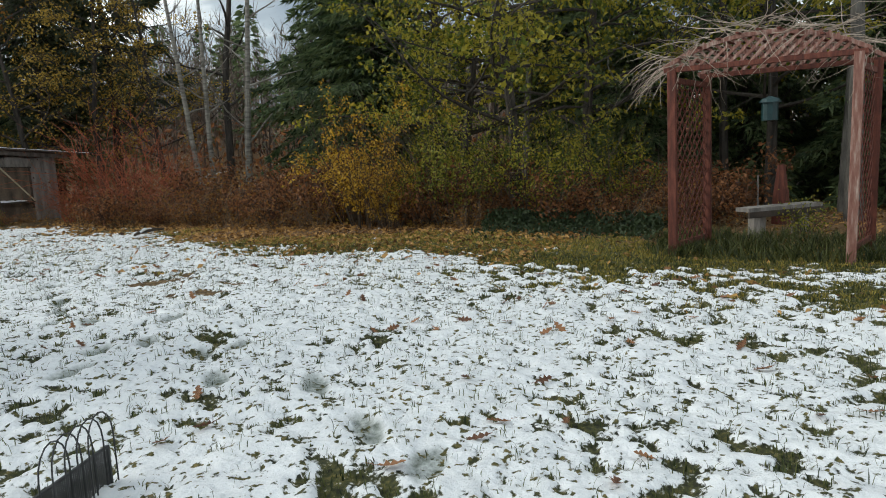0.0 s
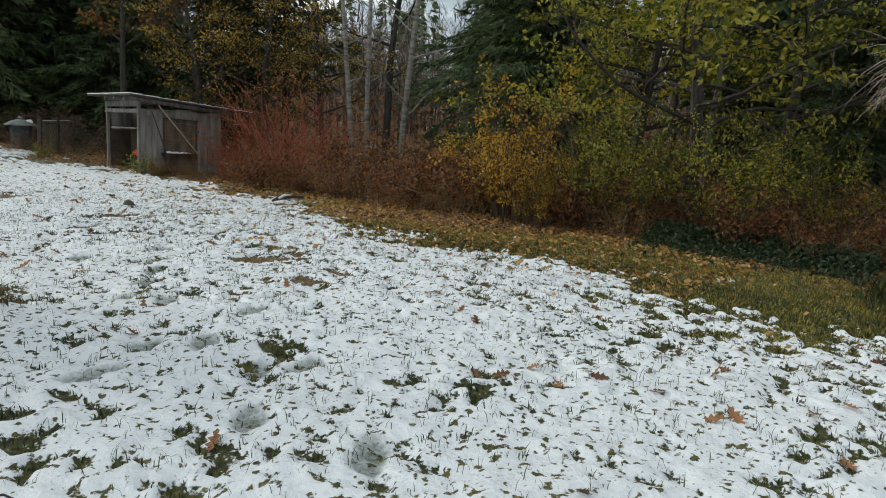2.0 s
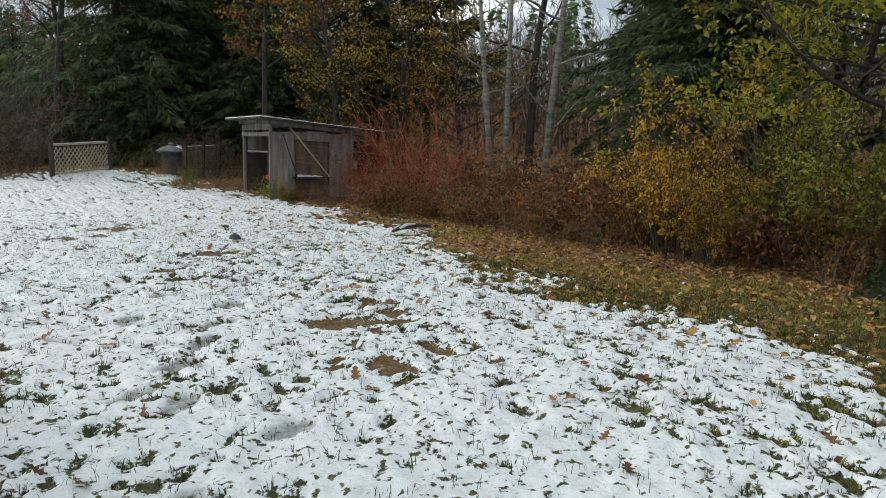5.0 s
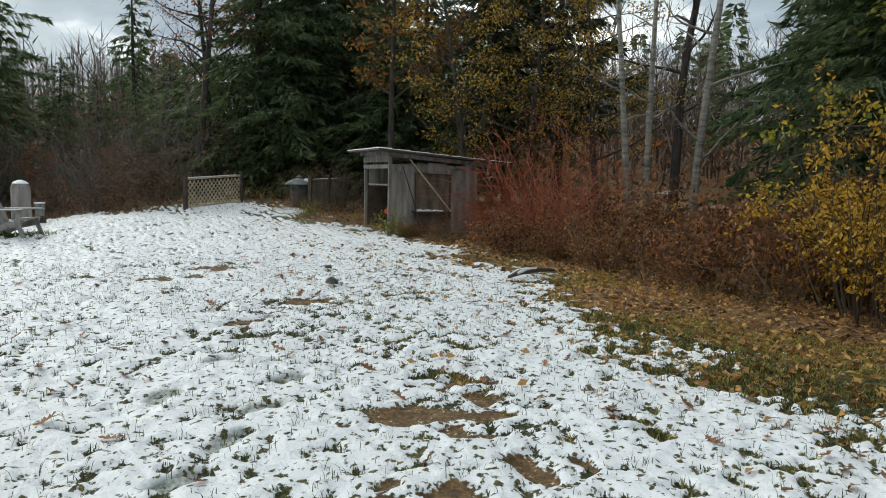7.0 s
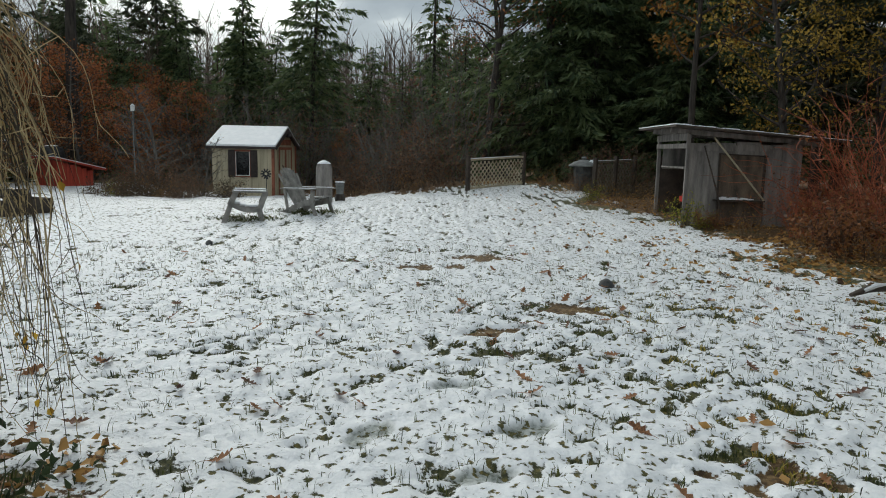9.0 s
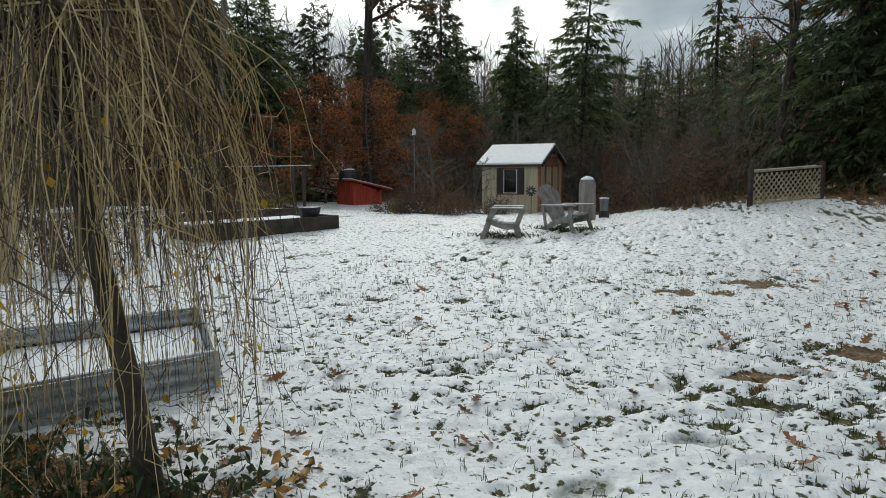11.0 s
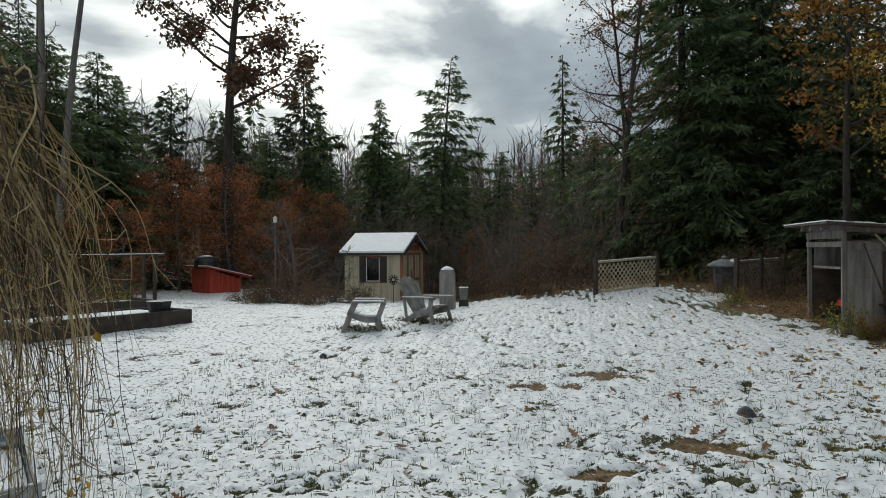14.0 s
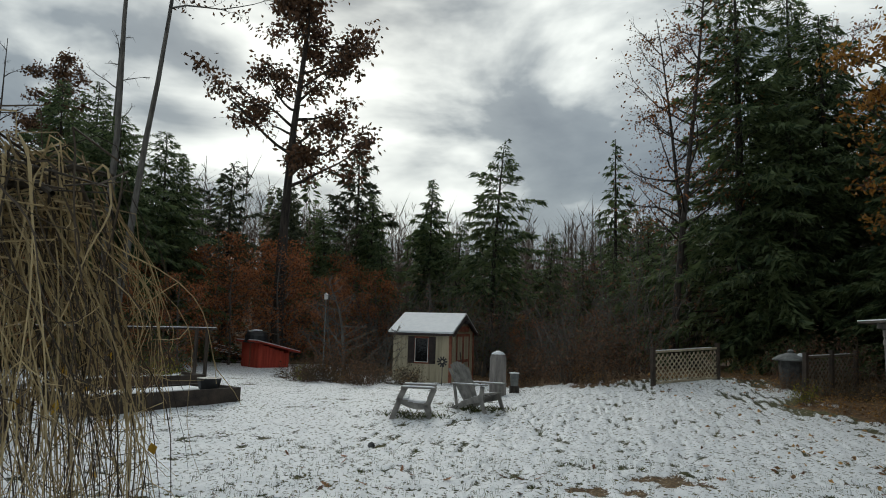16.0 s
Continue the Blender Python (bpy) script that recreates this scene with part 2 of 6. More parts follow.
BARK = material("dark_tree_bark", (0.016, 0.013, 0.011), (0.085, 0.07, 0.058), 5.0, 0.9, bump=0.8, bump_scale=25, stretch=(3, 3, 0.6))
FAR_BARK = material("brown_grey_bark", (0.055, 0.043, 0.034), (0.20, 0.155, 0.125), 0.6, 0.9, bump=0, island=0.6)
BARK_GREY = material("grey_tree_bark", (0.05, 0.045, 0.04), (0.19, 0.175, 0.155), 4.0, 0.9, bump=0.6, bump_scale=25, stretch=(3, 3, 0.6))
WEEP_BARK = material("weeping_tree_bark", (0.022, 0.018, 0.014), (0.085, 0.068, 0.05), 9.0, 0.85, bump=0.8, bump_scale=45)
WEEP_TWIG = material("tan_drooping_twig", (0.13, 0.09, 0.042), (0.52, 0.40, 0.21), 2.0, 0.75, bump=0, island=0.7)
# darker copy of the twig colour, standing for shade inside the curtain
WEEP_TWIG_SHADE = material("shade_toned_drooping_twig", (0.020, 0.016, 0.013), (0.10, 0.075, 0.052), 3.0, 0.8, bump=0, island=0.6)
RED_TWIG = material("red_brown_twig", (0.07, 0.018, 0.010), (0.42, 0.12, 0.055), 1.0, 0.8, bump=0, island=0.7)
TAN_TWIG = material("tan_dead_stalk", (0.045, 0.032, 0.021), (0.22, 0.155, 0.095), 1.0, 0.85, bump=0, island=0.7)
TWIG = material("brown_twig", (0.03, 0.021, 0.015), (0.12, 0.088, 0.06), 1.0, 0.85, bump=0, island=0.7)
VINE = material("bare_grey_vine", (0.13, 0.095, 0.07), (0.40, 0.325, 0.26), 3.0, 0.8, bump=0, island=0.6)
HEMLOCK = leaf_material("hemlock_needles", (0.022, 0.042, 0.018), (0.155, 0.20, 0.085), (0.070, 0.11, 0.046), 0.40)
PINE = leaf_material("pine_needles", (0.025, 0.037, 0.02), (0.10, 0.115, 0.06), (0.05, 0.068, 0.037), 0.35)
LEAF_GREEN = leaf_material("yellow_green_leaf", (0.055, 0.080, 0.012), (0.37, 0.32, 0.035), (0.15, 0.175, 0.023), 0.45)
LEAF_LIME = leaf_material("bright_green_leaf", (0.06, 0.085, 0.014), (0.34, 0.31, 0.045), (0.15, 0.175, 0.024), 0.45)
LEAF_YELLOW = leaf_material("golden_leaf", (0.17, 0.082, 0.012), (0.62, 0.39, 0.045), (0.40, 0.24, 0.026), 0.45)
LEAF_OLDGOLD = leaf_material("olive_gold_leaf", (0.10, 0.068, 0.013), (0.46, 0.31, 0.055), (0.27, 0.18, 0.03), 0.45)
LEAF_ORANGE = leaf_material("orange_brown_leaf", (0.10, 0.04, 0.012), (0.38, 0.19, 0.04), (0.22, 0.10, 0.022), 0.45)
LEAF_LITTER = leaf_material("fallen_leaf_litter", (0.06, 0.026, 0.009), (0.50, 0.28, 0.085), (0.24, 0.115, 0.031), 0.15)
LEAF_COPPER = leaf_material("copper_beech_leaf", (0.09, 0.030, 0.014), (0.40, 0.155, 0.06), (0.21, 0.078, 0.031), 0.4)
LEAF_BROWN = leaf_material("dry_brown_leaf", (0.035, 0.02, 0.012), (0.18, 0.095, 0.05), (0.09, 0.05, 0.028), 0.3)
LEAF_DARK = leaf_material("dark_withered_leaf", (0.018, 0.016, 0.009), (0.12, 0.085, 0.035), (0.05, 0.04, 0.018), 0.25)
LEAF_RUSSET = leaf_material("russet_shrub_leaf", (0.05, 0.022, 0.012), (0.30, 0.125, 0.045), (0.14, 0.058, 0.024), 0.35)
OAK_LEAF = material("fallen_oak_leaf_brown", (0.065, 0.024, 0.010), (0.33, 0.15, 0.06), 20.0, 0.6, bump=0.4, bump_scale=90, rnd=0.6, c3=(0.17, 0.068, 0.026))
GRASS = leaf_material("grass_blade", (0.014, 0.022, 0.007), (0.10, 0.11, 0.028), (0.040, 0.056, 0.014), 0.3)
GRASS_LONG = leaf_material("long_autumn_grass", (0.06, 0.066, 0.010), (0.36, 0.28, 0.05), (0.165, 0.155, 0.024), 0.3)
IVY = leaf_material("dark_evergreen_groundcover", (0.010, 0.020, 0.009), (0.045, 0.07, 0.025), None, 0.2)

# ---------------------------------------------------------------- ground
EDGE_Y = (-40, -6, -3, -1.6, -1.0, 0.0, 1.5, 4.4, 6.0, 8.0, 8.8, 11.6, 13.5, 15.0, 17.5, 21.0, 23.0)
EDGE_X = (3.6, 3.9, 4.0, 3.8, 4.0, 4.5, 4.4, 5.0, 5.2, 6.3, 6.7, 6.1, 5.8, 5.5, 5.1, 4.9, 3.0)
BACK_X = (-60, -20, -9, -7.5, -5, -3, -1, 0.8, 2.2, 5.0, 8.0)
BACK_Y = (33, 32, 30, 27, 25.2, 25, 22.5, 19.0, 19.2, 21.8, 21.0)
PRINTS = ((-0.15, 2.15), (0.14, 1.98), (-0.56, 1.86), (0.15, 1.47), (0.38, 1.34), (0.36, 3.32), (0.51, 3.07), (0.82, 2.43), (-0.29, 0.95), (-0.14, 0.32),
          (-0.77, -0.72), (-0.57, -0.28), (1.24, 5.67), (1.54, 5.02), (0.76, 5.02), (1.28, 4.54), (1.0, 4.1), (0.7, 3.7))


def cover(x, y):
    """Snow depth, bare soil, leaf litter and slush over the yard, each 0 to 1."""
    inside = np.minimum(np.interp(y, EDGE_Y, EDGE_X) - x, np.interp(x, BACK_X, BACK_Y) - y)
    inside = inside + (vnoise(x * 1.3, y * 1.3, 3) - 0.5) * 0.9
    rich = sst(-1.25, 1.1, inside + (vnoise(x * 0.6 + 0.3 * y, y * 0.6, 5) - 0.5) * 1.6)
    rich = rich * (1 - 0.10 * sst(-0.4, -1.8, y) - 0.08 * sst(0.8, 2.8, x) * sst(7.0, 3.0, y))
    u, w = 0.8 * x + 0.6 * y, 0.8 * y - 0.6 * x
    n = 0.20 * vnoise(u * 5.1, w * 5.1, 11) + 0.34 * vnoise(x * 11.3 + 0.4 * y, y * 10.7, 12) + 0.30 * vnoise(u * 19.0, w * 20.5, 14) + 0.16 * vnoise(x * 1.9, y * 1.9, 13)
    depth = sst(0.33, 0.57, n - 0.5 + 0.13 + 0.46 * rich)
    soil = np.zeros_like(x)
    for cx, cy, r in ((2.3, 3.9, 0.40), (1.95, 4.15, 0.22), (1.72, 3.05, 0.2), (2.3, 3.1, 0.14), (2.6, 4.5, 0.16), (1.6, 6.9, 0.25), (2.4, 7.6, 0.3), (1.1, 9.6, 0.35), (1.9, 10.2, 0.4)):
        d = np.hypot((x - cx) * 0.8, (y - cy) * 1.3) + (vnoise(x * 7, y * 7, 21) - 0.5) * 0.52
        soil = np.maximum(soil, sst(r, r * 0.55, d))
    slush = np.zeros_like(x)
    for k, (cx, cy) in enumerate(PRINTS):
        a = 0.5 + 0.4 * math.sin(k * 2.4)
        u, w = (x - cx) * math.cos(a) + (y - cy) * math.sin(a), (y - cy) * math.cos(a) - (x - cx) * math.sin(a)
        d = np.hypot(u / 0.17, w / 0.075) + (vnoise(x * 9, y * 9, 23) - 0.5) * 0.5
        slush = np.maximum(slush, sst(1.15, 0.7, d))
    depth = depth * (1 - soil)
    litter = 1 - sst(-1.2, -0.2, inside + (vnoise(x * 0.9, y * 0.9, 31) - 0.5) * 1.6)
    strip = sst(1.0, 3.0, y) * sst(0.9, -0.6, inside)
    green = sst(-3.2, -1.6, inside) * sst(9.0, 5.5, y)
    litter = np.clip(litter * (1 - 0.85 * green) + 0.55 * strip * sst(1.0, 5.5, y), 0, 1)
    bed = sst(1.0, 0.55, np.hypot((x + 1.45) / 1.35, (y - 4.1) / 0.75) + (vnoise(x * 3, y * 3, 33) - 0.5) * 0.5)
    depth, litter = depth * (1 - bed), np.maximum(litter, bed)
    return depth, soil, litter, slush


def ground_height(x, y):
    depth, soil, litter, slush = cover(x, y)
    u, w = 0.8 * x + 0.6 * y, 0.8 * y - 0.6 * x
    lumps = 0.035 * (vnoise(x * 2.2, y * 2.2, 41) - 0.5) + 0.022 * (vnoise(u * 6.3, w * 6.3, 42) - 0.5) + 0.024 * (vnoise(x * 13 + y, y * 13, 43) - 0.5) + 0.015 * (vnoise(u * 23, w * 23, 44) - 0.5)
    mound = 0.06 * np.exp(-(((x - 3.4) / 1.6) ** 2 + ((y - 20.0) / 1.6) ** 2))
    return gz(x, y) + lumps + mound + depth * 0.034 - slush * 0.026


def axis(lo, a, b, hi, step, grow=1.09):
    mid = list(np.arange(a, b, step))
    up, s, v = [], step, mid[-1]
    while v < hi:
        s *= grow
        v += s
        up.append(v)
    dn, s, v = [], step, mid[0]
    while v > lo:
        s *= grow
        v -= s
        dn.append(v)
    return np.array(dn[::-1] + mid + up)


def snow_ground_material():
    m = bpy.data.materials.new("snowy_lawn")
    m.use_nodes = True
    nt = m.node_tree
    N, L = nt.nodes.new, nt.links.new
    p = nt.nodes["Principled BSDF"]
    at, sep, tc = N("ShaderNodeAttribute"), N("ShaderNodeSeparateColor"), N("ShaderNodeTexCoord")
    at.attribute_name = "cover"
    L(at.outputs["Color"], sep.inputs[0])

    def noise_node(scale, detail=6.0):
        n = N("ShaderNodeTexNoise")
        n.inputs["Scale"].default_value, n.inputs["Detail"].default_value = scale, detail
        L(tc.outputs["Object"], n.inputs["Vector"])
        return n.outputs["Fac"]

    def ramp(src, *stops):
        r = N("ShaderNodeValToRGB")
        e = r.color_ramp.elements
        while len(e) < len(stops):
            e.new(0.5)
        for k, (pos, c) in enumerate(stops):
            e[k].position, e[k].color = pos, (*c, 1)
        L(src, r.inputs["Fac"])
        return r.outputs["Color"]

    def mixc(fac, a, b):
        x = N("ShaderNodeMix")
        x.data_type = "RGBA"
        L(fac, x.inputs["Factor"])
        L(a, x.inputs["A"])
        L(b, x.inputs["B"])
        return x.outputs["Result"]

    def mad(a, k, c):
        x = N("ShaderNodeMath")
        x.operation, x.inputs[1].default_value = "MULTIPLY_ADD", k
        L(a, x.inputs[0])
        if isinstance(c, float):
            x.inputs[2].default_value = c
        else:
            L(c, x.inputs[2])
        return x.outputs[0]

    def step(src, a, b):
        x = N("ShaderNodeMapRange")
        x.interpolation_type = "SMOOTHSTEP"
        x.inputs["From Min"].default_value, x.inputs["From Max"].default_value = a, b
        L(src, x.inputs["Value"])
        return x.outputs["Result"]

    coarse, mid, fine, tiny = noise_node(0.9), noise_node(9.0), noise_node(38.0), noise_node(150.0, 3.0)
    turf = ramp(mad(fine, 0.7, mad(coarse, 0.3, 0.0)), (0.36, (0.014, 0.016, 0.005)), (0.50, (0.058, 0.060, 0.014)), (0.66, (0.20, 0.155, 0.045)))
    earth = ramp(mad(fine, 0.6, mad(mid, 0.4, 0.0)), (0.38, (0.055, 0.030, 0.011)), (0.50, (0.13, 0.075, 0.027)), (0.62, (0.26, 0.165, 0.065)))
    leaves = ramp(mad(fine, 0.6, mad(mid, 0.4, 0.0)), (0.36, (0.035, 0.020, 0.009)), (0.5, (0.15, 0.078, 0.028)), (0.64, (0.36, 0.20, 0.065)))
    snow = ramp(mad(fine, 0.6, mad(mid, 0.4, 0.0)), (0.32, (0.70, 0.725, 0.745)), (0.46, (0.85, 0.865, 0.885)), (0.62, (0.91, 0.92, 0.93)))
    ice = ramp(mad(fine, 0.5, mad(mid, 0.5, 0.0)), (0.38, (0.12, 0.14, 0.11)), (0.62, (0.52, 0.55, 0.54)))
    litter = step(mad(mid, 0.9, mad(sep.outputs["Blue"], 1.0, -0.45)), 0.35, 0.6)
    base = mixc(litter, turf, leaves)
    base = mixc(step(mad(fine, 0.5, mad(sep.outputs["Green"], 1.0, -0.25)), 0.35, 0.6), base, earth)
    flecks = noise_node(20.0, 7.0)
    white = step(mad(fine, 1.9, mad(mid, 0.8, mad(sep.outputs["Red"], 1.0, -1.35))), 0.26, 0.52)
    keep = step(mad(fine, -0.25, mad(flecks, -1.0, 1.0)), 0.238, 0.30)
    both = N("ShaderNodeMath")
    both.operation = "MULTIPLY"
    L(white, both.inputs[0])
    L(keep, both.inputs[1])
    white = both.outputs[0]
    col = mixc(white, base, mixc(at.outputs["Alpha"], snow, ice))
    L(col, p.inputs["Base Color"])
    rg = N("ShaderNodeMix")
    rg.inputs["A"].default_value, rg.inputs["B"].default_value = 0.85, 0.5
    L(white, rg.inputs["Factor"])
    L(rg.outputs["Result"], p.inputs["Roughness"])
    bp, h = N("ShaderNodeBump"), mad(fine, 0.9, mad(tiny, 0.35, mad(flecks, 0.8, white)))
    bp.inputs["Strength"].default_value, bp.inputs["Distance"].default_value = 0.55, 0.024
    L(h, bp.inputs["Height"])
    L(bp.outputs[0], p.inputs["Normal"])
    return m


def build_ground():
    xs, ys = axis(-900, -2.2, 4.6, 900, 0.028, 1.075), axis(-900, -1.4, 7.5, 900, 0.028, 1.028)
    X, Y = np.meshgrid(xs, ys)
    Z = ground_height(X, Y)
    Z = Z + hill(X, Y)
    me = bpy.data.meshes.new("ground")
    nx, ny = len(xs), len(ys)
    me.vertices.add(nx * ny)
    me.vertices.foreach_set("co", np.stack([X, Y, Z], -1).ravel())
    i = np.arange(nx * ny).reshape(ny, nx)
    q = np.stack([i[:-1, :-1], i[:-1, 1:], i[1:, 1:], i[1:, :-1]], -1).reshape(-1, 4)
    me.loops.add(q.size)
    me.loops.foreach_set("vertex_index", q.ravel().astype(np.int32))
    me.polygons.add(len(q))
    me.polygons.foreach_set("loop_start", np.arange(0, q.size, 4, dtype=np.int32))
    me.polygons.foreach_set("use_smooth", np.ones(len(q), bool))
    depth, soil, litter, slush = cover(X, Y)
    col = me.attributes.new("cover", "FLOAT_COLOR", "POINT")
    col.data.foreach_set("color", np.stack([depth, soil, litter, slush], -1).ravel().astype(np.float32))
    me.update(calc_edges=True)
    me.materials.append(snow_ground_material())
    tagged(new("ground", me), "lawn under thin patchy snow with grass showing through", "ground", "", "structure")


build_ground()


def GH(x, y):
    return float(ground_height(np.array([x], float), np.array([y], float))[0])


def blades(name, pts, h0, h1, mat, label, width=0.006, per=4, lean=0.5):
    s = Shape()
    zs = ground_height(pts[:, 0], pts[:, 1])
    for (x, y), z in zip(pts, zs):
        for _ in range(per):
            a, h = RNG.uniform(0, 6.283), RNG.uniform(h0, h1)
            bx, by = x + RNG.normal() * 0.02, y + RNG.normal() * 0.02
            tx, ty = bx + math.cos(a) * h * lean * RNG.uniform(0.2, 1.2), by + math.sin(a) * h * lean * RNG.uniform(0.2, 1.2)
            w = width * RNG.uniform(0.6, 1.4)
            px, py = -math.sin(a) * w / 2, math.cos(a) * w / 2
            mx, my = bx * 0.6 + tx * 0.4, by * 0.6 + ty * 0.4
            s.add([(bx - px, by - py, z - 0.02), (bx + px, by + py, z - 0.02), (mx + px, my + py, z + h * 0.6), (mx - px, my - py, z + h * 0.6), (tx, ty, z + h)], [(0, 1, 2, 3), (3, 2, 4)])
    return stuff(name, s, mat, label, "grass")


def lawn_grass():
    p = np.stack([RNG.uniform(-3, 5.2, 120000), RNG.uniform(-4.2, 11, 120000)], -1)
    d, soil, lit, sl = cover(p[:, 0], p[:, 1])
    keep = (d < 0.35) & (soil < 0.3) & (RNG.random(len(p)) < 0.50)
    blades("lawn_grass", p[keep][:9000], 0.015, 0.05, GRASS, "short dark green grass poking out of the snow", 0.006, 4, 0.7)
    thin = (d >= 0.4) & (RNG.random(len(p)) < 0.10)
    blades("snowed_grass", p[thin][:5200], 0.02, 0.06, GRASS, "thin single grass blades sticking up through snow", 0.0034, 3, 1.1)
    q = np.stack([RNG.uniform(2.6, 9.5, 50000), RNG.uniform(-6, 8.5, 50000)], -1)
    d, soil, lit, sl = cover(q[:, 0], q[:, 1])
    keep = (d < 0.3) & (lit < 0.6)
    blades("grass_strip", q[keep][:15000], 0.015, 0.045, GRASS_LONG, "yellowing matted grass at the edge of the woods", 0.008, 3, 1.7)
    r = np.stack([RNG.uniform(5.3, 7.6, 1500), RNG.uniform(-4.2, -0.7, 1500)], -1)
    blades("arbor_grass", r, 0.05, 0.22, GRASS, "tall tangled green grass round the arbor posts", 0.010, 4, 1.3)


lawn_grass()


def oak_leaf_mesh(seed):
    rr = np.random.default_rng(seed)
    s = Shape()
    half = [(0.0, 0.006), (0.16, 0.05), (0.24, 0.17), (0.32, 0.07), (0.44, 0.26), (0.55, 0.09), (0.68, 0.24), (0.76, 0.08), (0.88, 0.13), (1.0, 0.0)]
    mid = [(u, 0.0) for u, _ in half]
    curl = rr.uniform(0.1, 0.5)

    def z(u, w):
        return curl * (u - 0.45) ** 2 + rr.uniform(0.2, 0.5) * abs(w) * 0.8 + rr.normal() * 0.012
    vs = [(u - 0.5, 0, z(u, 0)) for u, _ in mid] + [(u - 0.5 + rr.normal() * 0.01, w, z(u, w)) for u, w in half] + [(u - 0.5 + rr.normal() * 0.01, -w, z(u, w)) for u, w in half]
    fs = []
    for k in range(9):
        fs += [(k, k + 1, 10 + k + 1, 10 + k), (k + 1, k, 20 + k, 20 + k + 1)]
    s.add(vs, fs)
    s.tube([(-0.5, 0, 0.1), (-0.72, 0.03, 0.14)], [0.012, 0.008], 3)
    return s.mesh("fallen_leaf", OAK_LEAF)


LEAF_SPOTS = ((1.83, 1.21), (2.09, -0.4), (0.4, -0.88), (1.49, 0.08), (1.25, 0.21), (0.14, 7.19), (0.0, 5.67), (-1.04, 7.58), (0.68, 5.36), (1.66, 5.48), (-0.39, 9.43),
              (-0.96, 6.02), (1.44, 7.76), (-1.37, 5.85), (1.65, 5.73), (0.02, 5.8), (1.39, 7.48), (-0.94, 7.15))


def fallen_leaves():
    kinds = [oak_leaf_mesh(k) for k in range(5)]
    spots = list(LEAF_SPOTS)
    while len(spots) < 275:
        x, y = RNG.uniform(-2.5, 4.8), RNG.uniform(-3.6, 11)
        if RNG.random() < (0.32 + 0.5 * sst(1.0, 3.5, x)) * (1.0 if y < 6 else 0.6):
            spots.append((x, y))
    for k, (x, y) in enumerate(spots):
        ob = new("fallen_leaf", kinds[k % 5])
        sz = RNG.uniform(0.10, 0.15) * (1.12 if k < 18 else 1)
        ob.matrix_world = pose(x, y, GH(x, y) + 0.014, RNG.normal() * 20, RNG.normal() * 20, RNG.uniform(0, 360)) @ Matrix.Diagonal((sz, sz, sz, 1))
        tagged(ob, "curled brown oak leaf lying on the snow", "leaf", "fallen leaves on the lawn")


fallen_leaves()


def leaf_litter():
    s = Shape()
    n = 26000
    p = np.stack([RNG.uniform(2.5, 13, n), RNG.uniform(-6, 22, n)], -1)
    d, soil, lit, sl = cover(p[:, 0], p[:, 1])
    keep = (RNG.random(n) < lit * 0.9 + 0.08)
    p = p[keep][:11000]
    p = np.concatenate([p, np.stack([RNG.uniform(-2.6, -0.3, 260), RNG.uniform(3.5, 4.9, 260)], -1)])
    for (x, y), z in zip(p, ground_height(p[:, 0], p[:, 1])):
        a = RNG.uniform(0, 6.283)
        s.leaf((x, y, z + 0.012), (math.cos(a), math.sin(a), RNG.normal() * 0.3), RNG.uniform(0.05, 0.10), RNG.uniform(0.03, 0.065), RNG.uniform(-0.3, 0.4))
    stuff("leaf_litter", s, LEAF_LITTER, "brown and tan fallen leaves along the woods", "leaf litter")
    s = Shape()
    p = np.stack([RNG.uniform(3.8, 8.5, 9000), RNG.uniform(0.5, 12.5, 9000)], -1)
    d, soil, lit, sl = cover(p[:, 0], p[:, 1])
    p = p[d < 0.5]
    for (x, y), z in zip(p, ground_height(p[:, 0], p[:, 1])):
        a = RNG.uniform(0, 6.283)
        s.leaf((x, y, z + 0.015), (math.cos(a), math.sin(a), RNG.normal() * 0.3), RNG.uniform(0.05, 0.10), RNG.uniform(0.03, 0.06), RNG.uniform(-0.3, 0.4))
    stuff("orange_litter", s, LEAF_LITTER, "orange-brown leaves on the grass strip", "leaf litter")


leaf_litter()

# ---------------------------------------------------------------- arbor and bench
def diag_lattice(s, w, h, place, step=0.11, width=0.034, thick=0.008):
    """Crossed slats filling a w by h panel; place(u, v, depth) gives the point."""
    for sign in (1, -1):
        k = -h
        while k < w:
            u0, u1 = (k, k + h) if sign > 0 else (k + h, k)
            a, b = Vector((u0, 0)), Vector((u1, h))
            d = b - a
            lo, hi = 0.0, 1.0
            if d.x > 0:
                lo, hi = max(lo, (0 - a.x) / d.x), min(hi, (w - a.x) / d.x)
            else:
                lo, hi = max(lo, (w - a.x) / d.x), min(hi, (0 - a.x) / d.x)
            if hi - lo > 0.03:
                dep = thick * 0.5 * sign
                p, q = a + d * lo, a + d * hi
                P, Q = Vector(place(p.x, p.y, dep)), Vector(place(q.x, q.y, dep))
                n = Vector(place(p.x, p.y, dep + 1)) - P
                s(P, Q, width, thick, n)
            k += step


def lattice_panel(name, parent, mat, w, h, place, step=0.11, width=0.034):
    panel = new(name)
    panel.empty_display_size = 0.05
    panel.parent = parent

    def slat(P, Q, wd, th, n):
        part("slat", Shape().board(P, Q, wd, th, n, 0.002), mat, panel)
    diag_lattice(slat, w, h, place, step, width)
    return panel


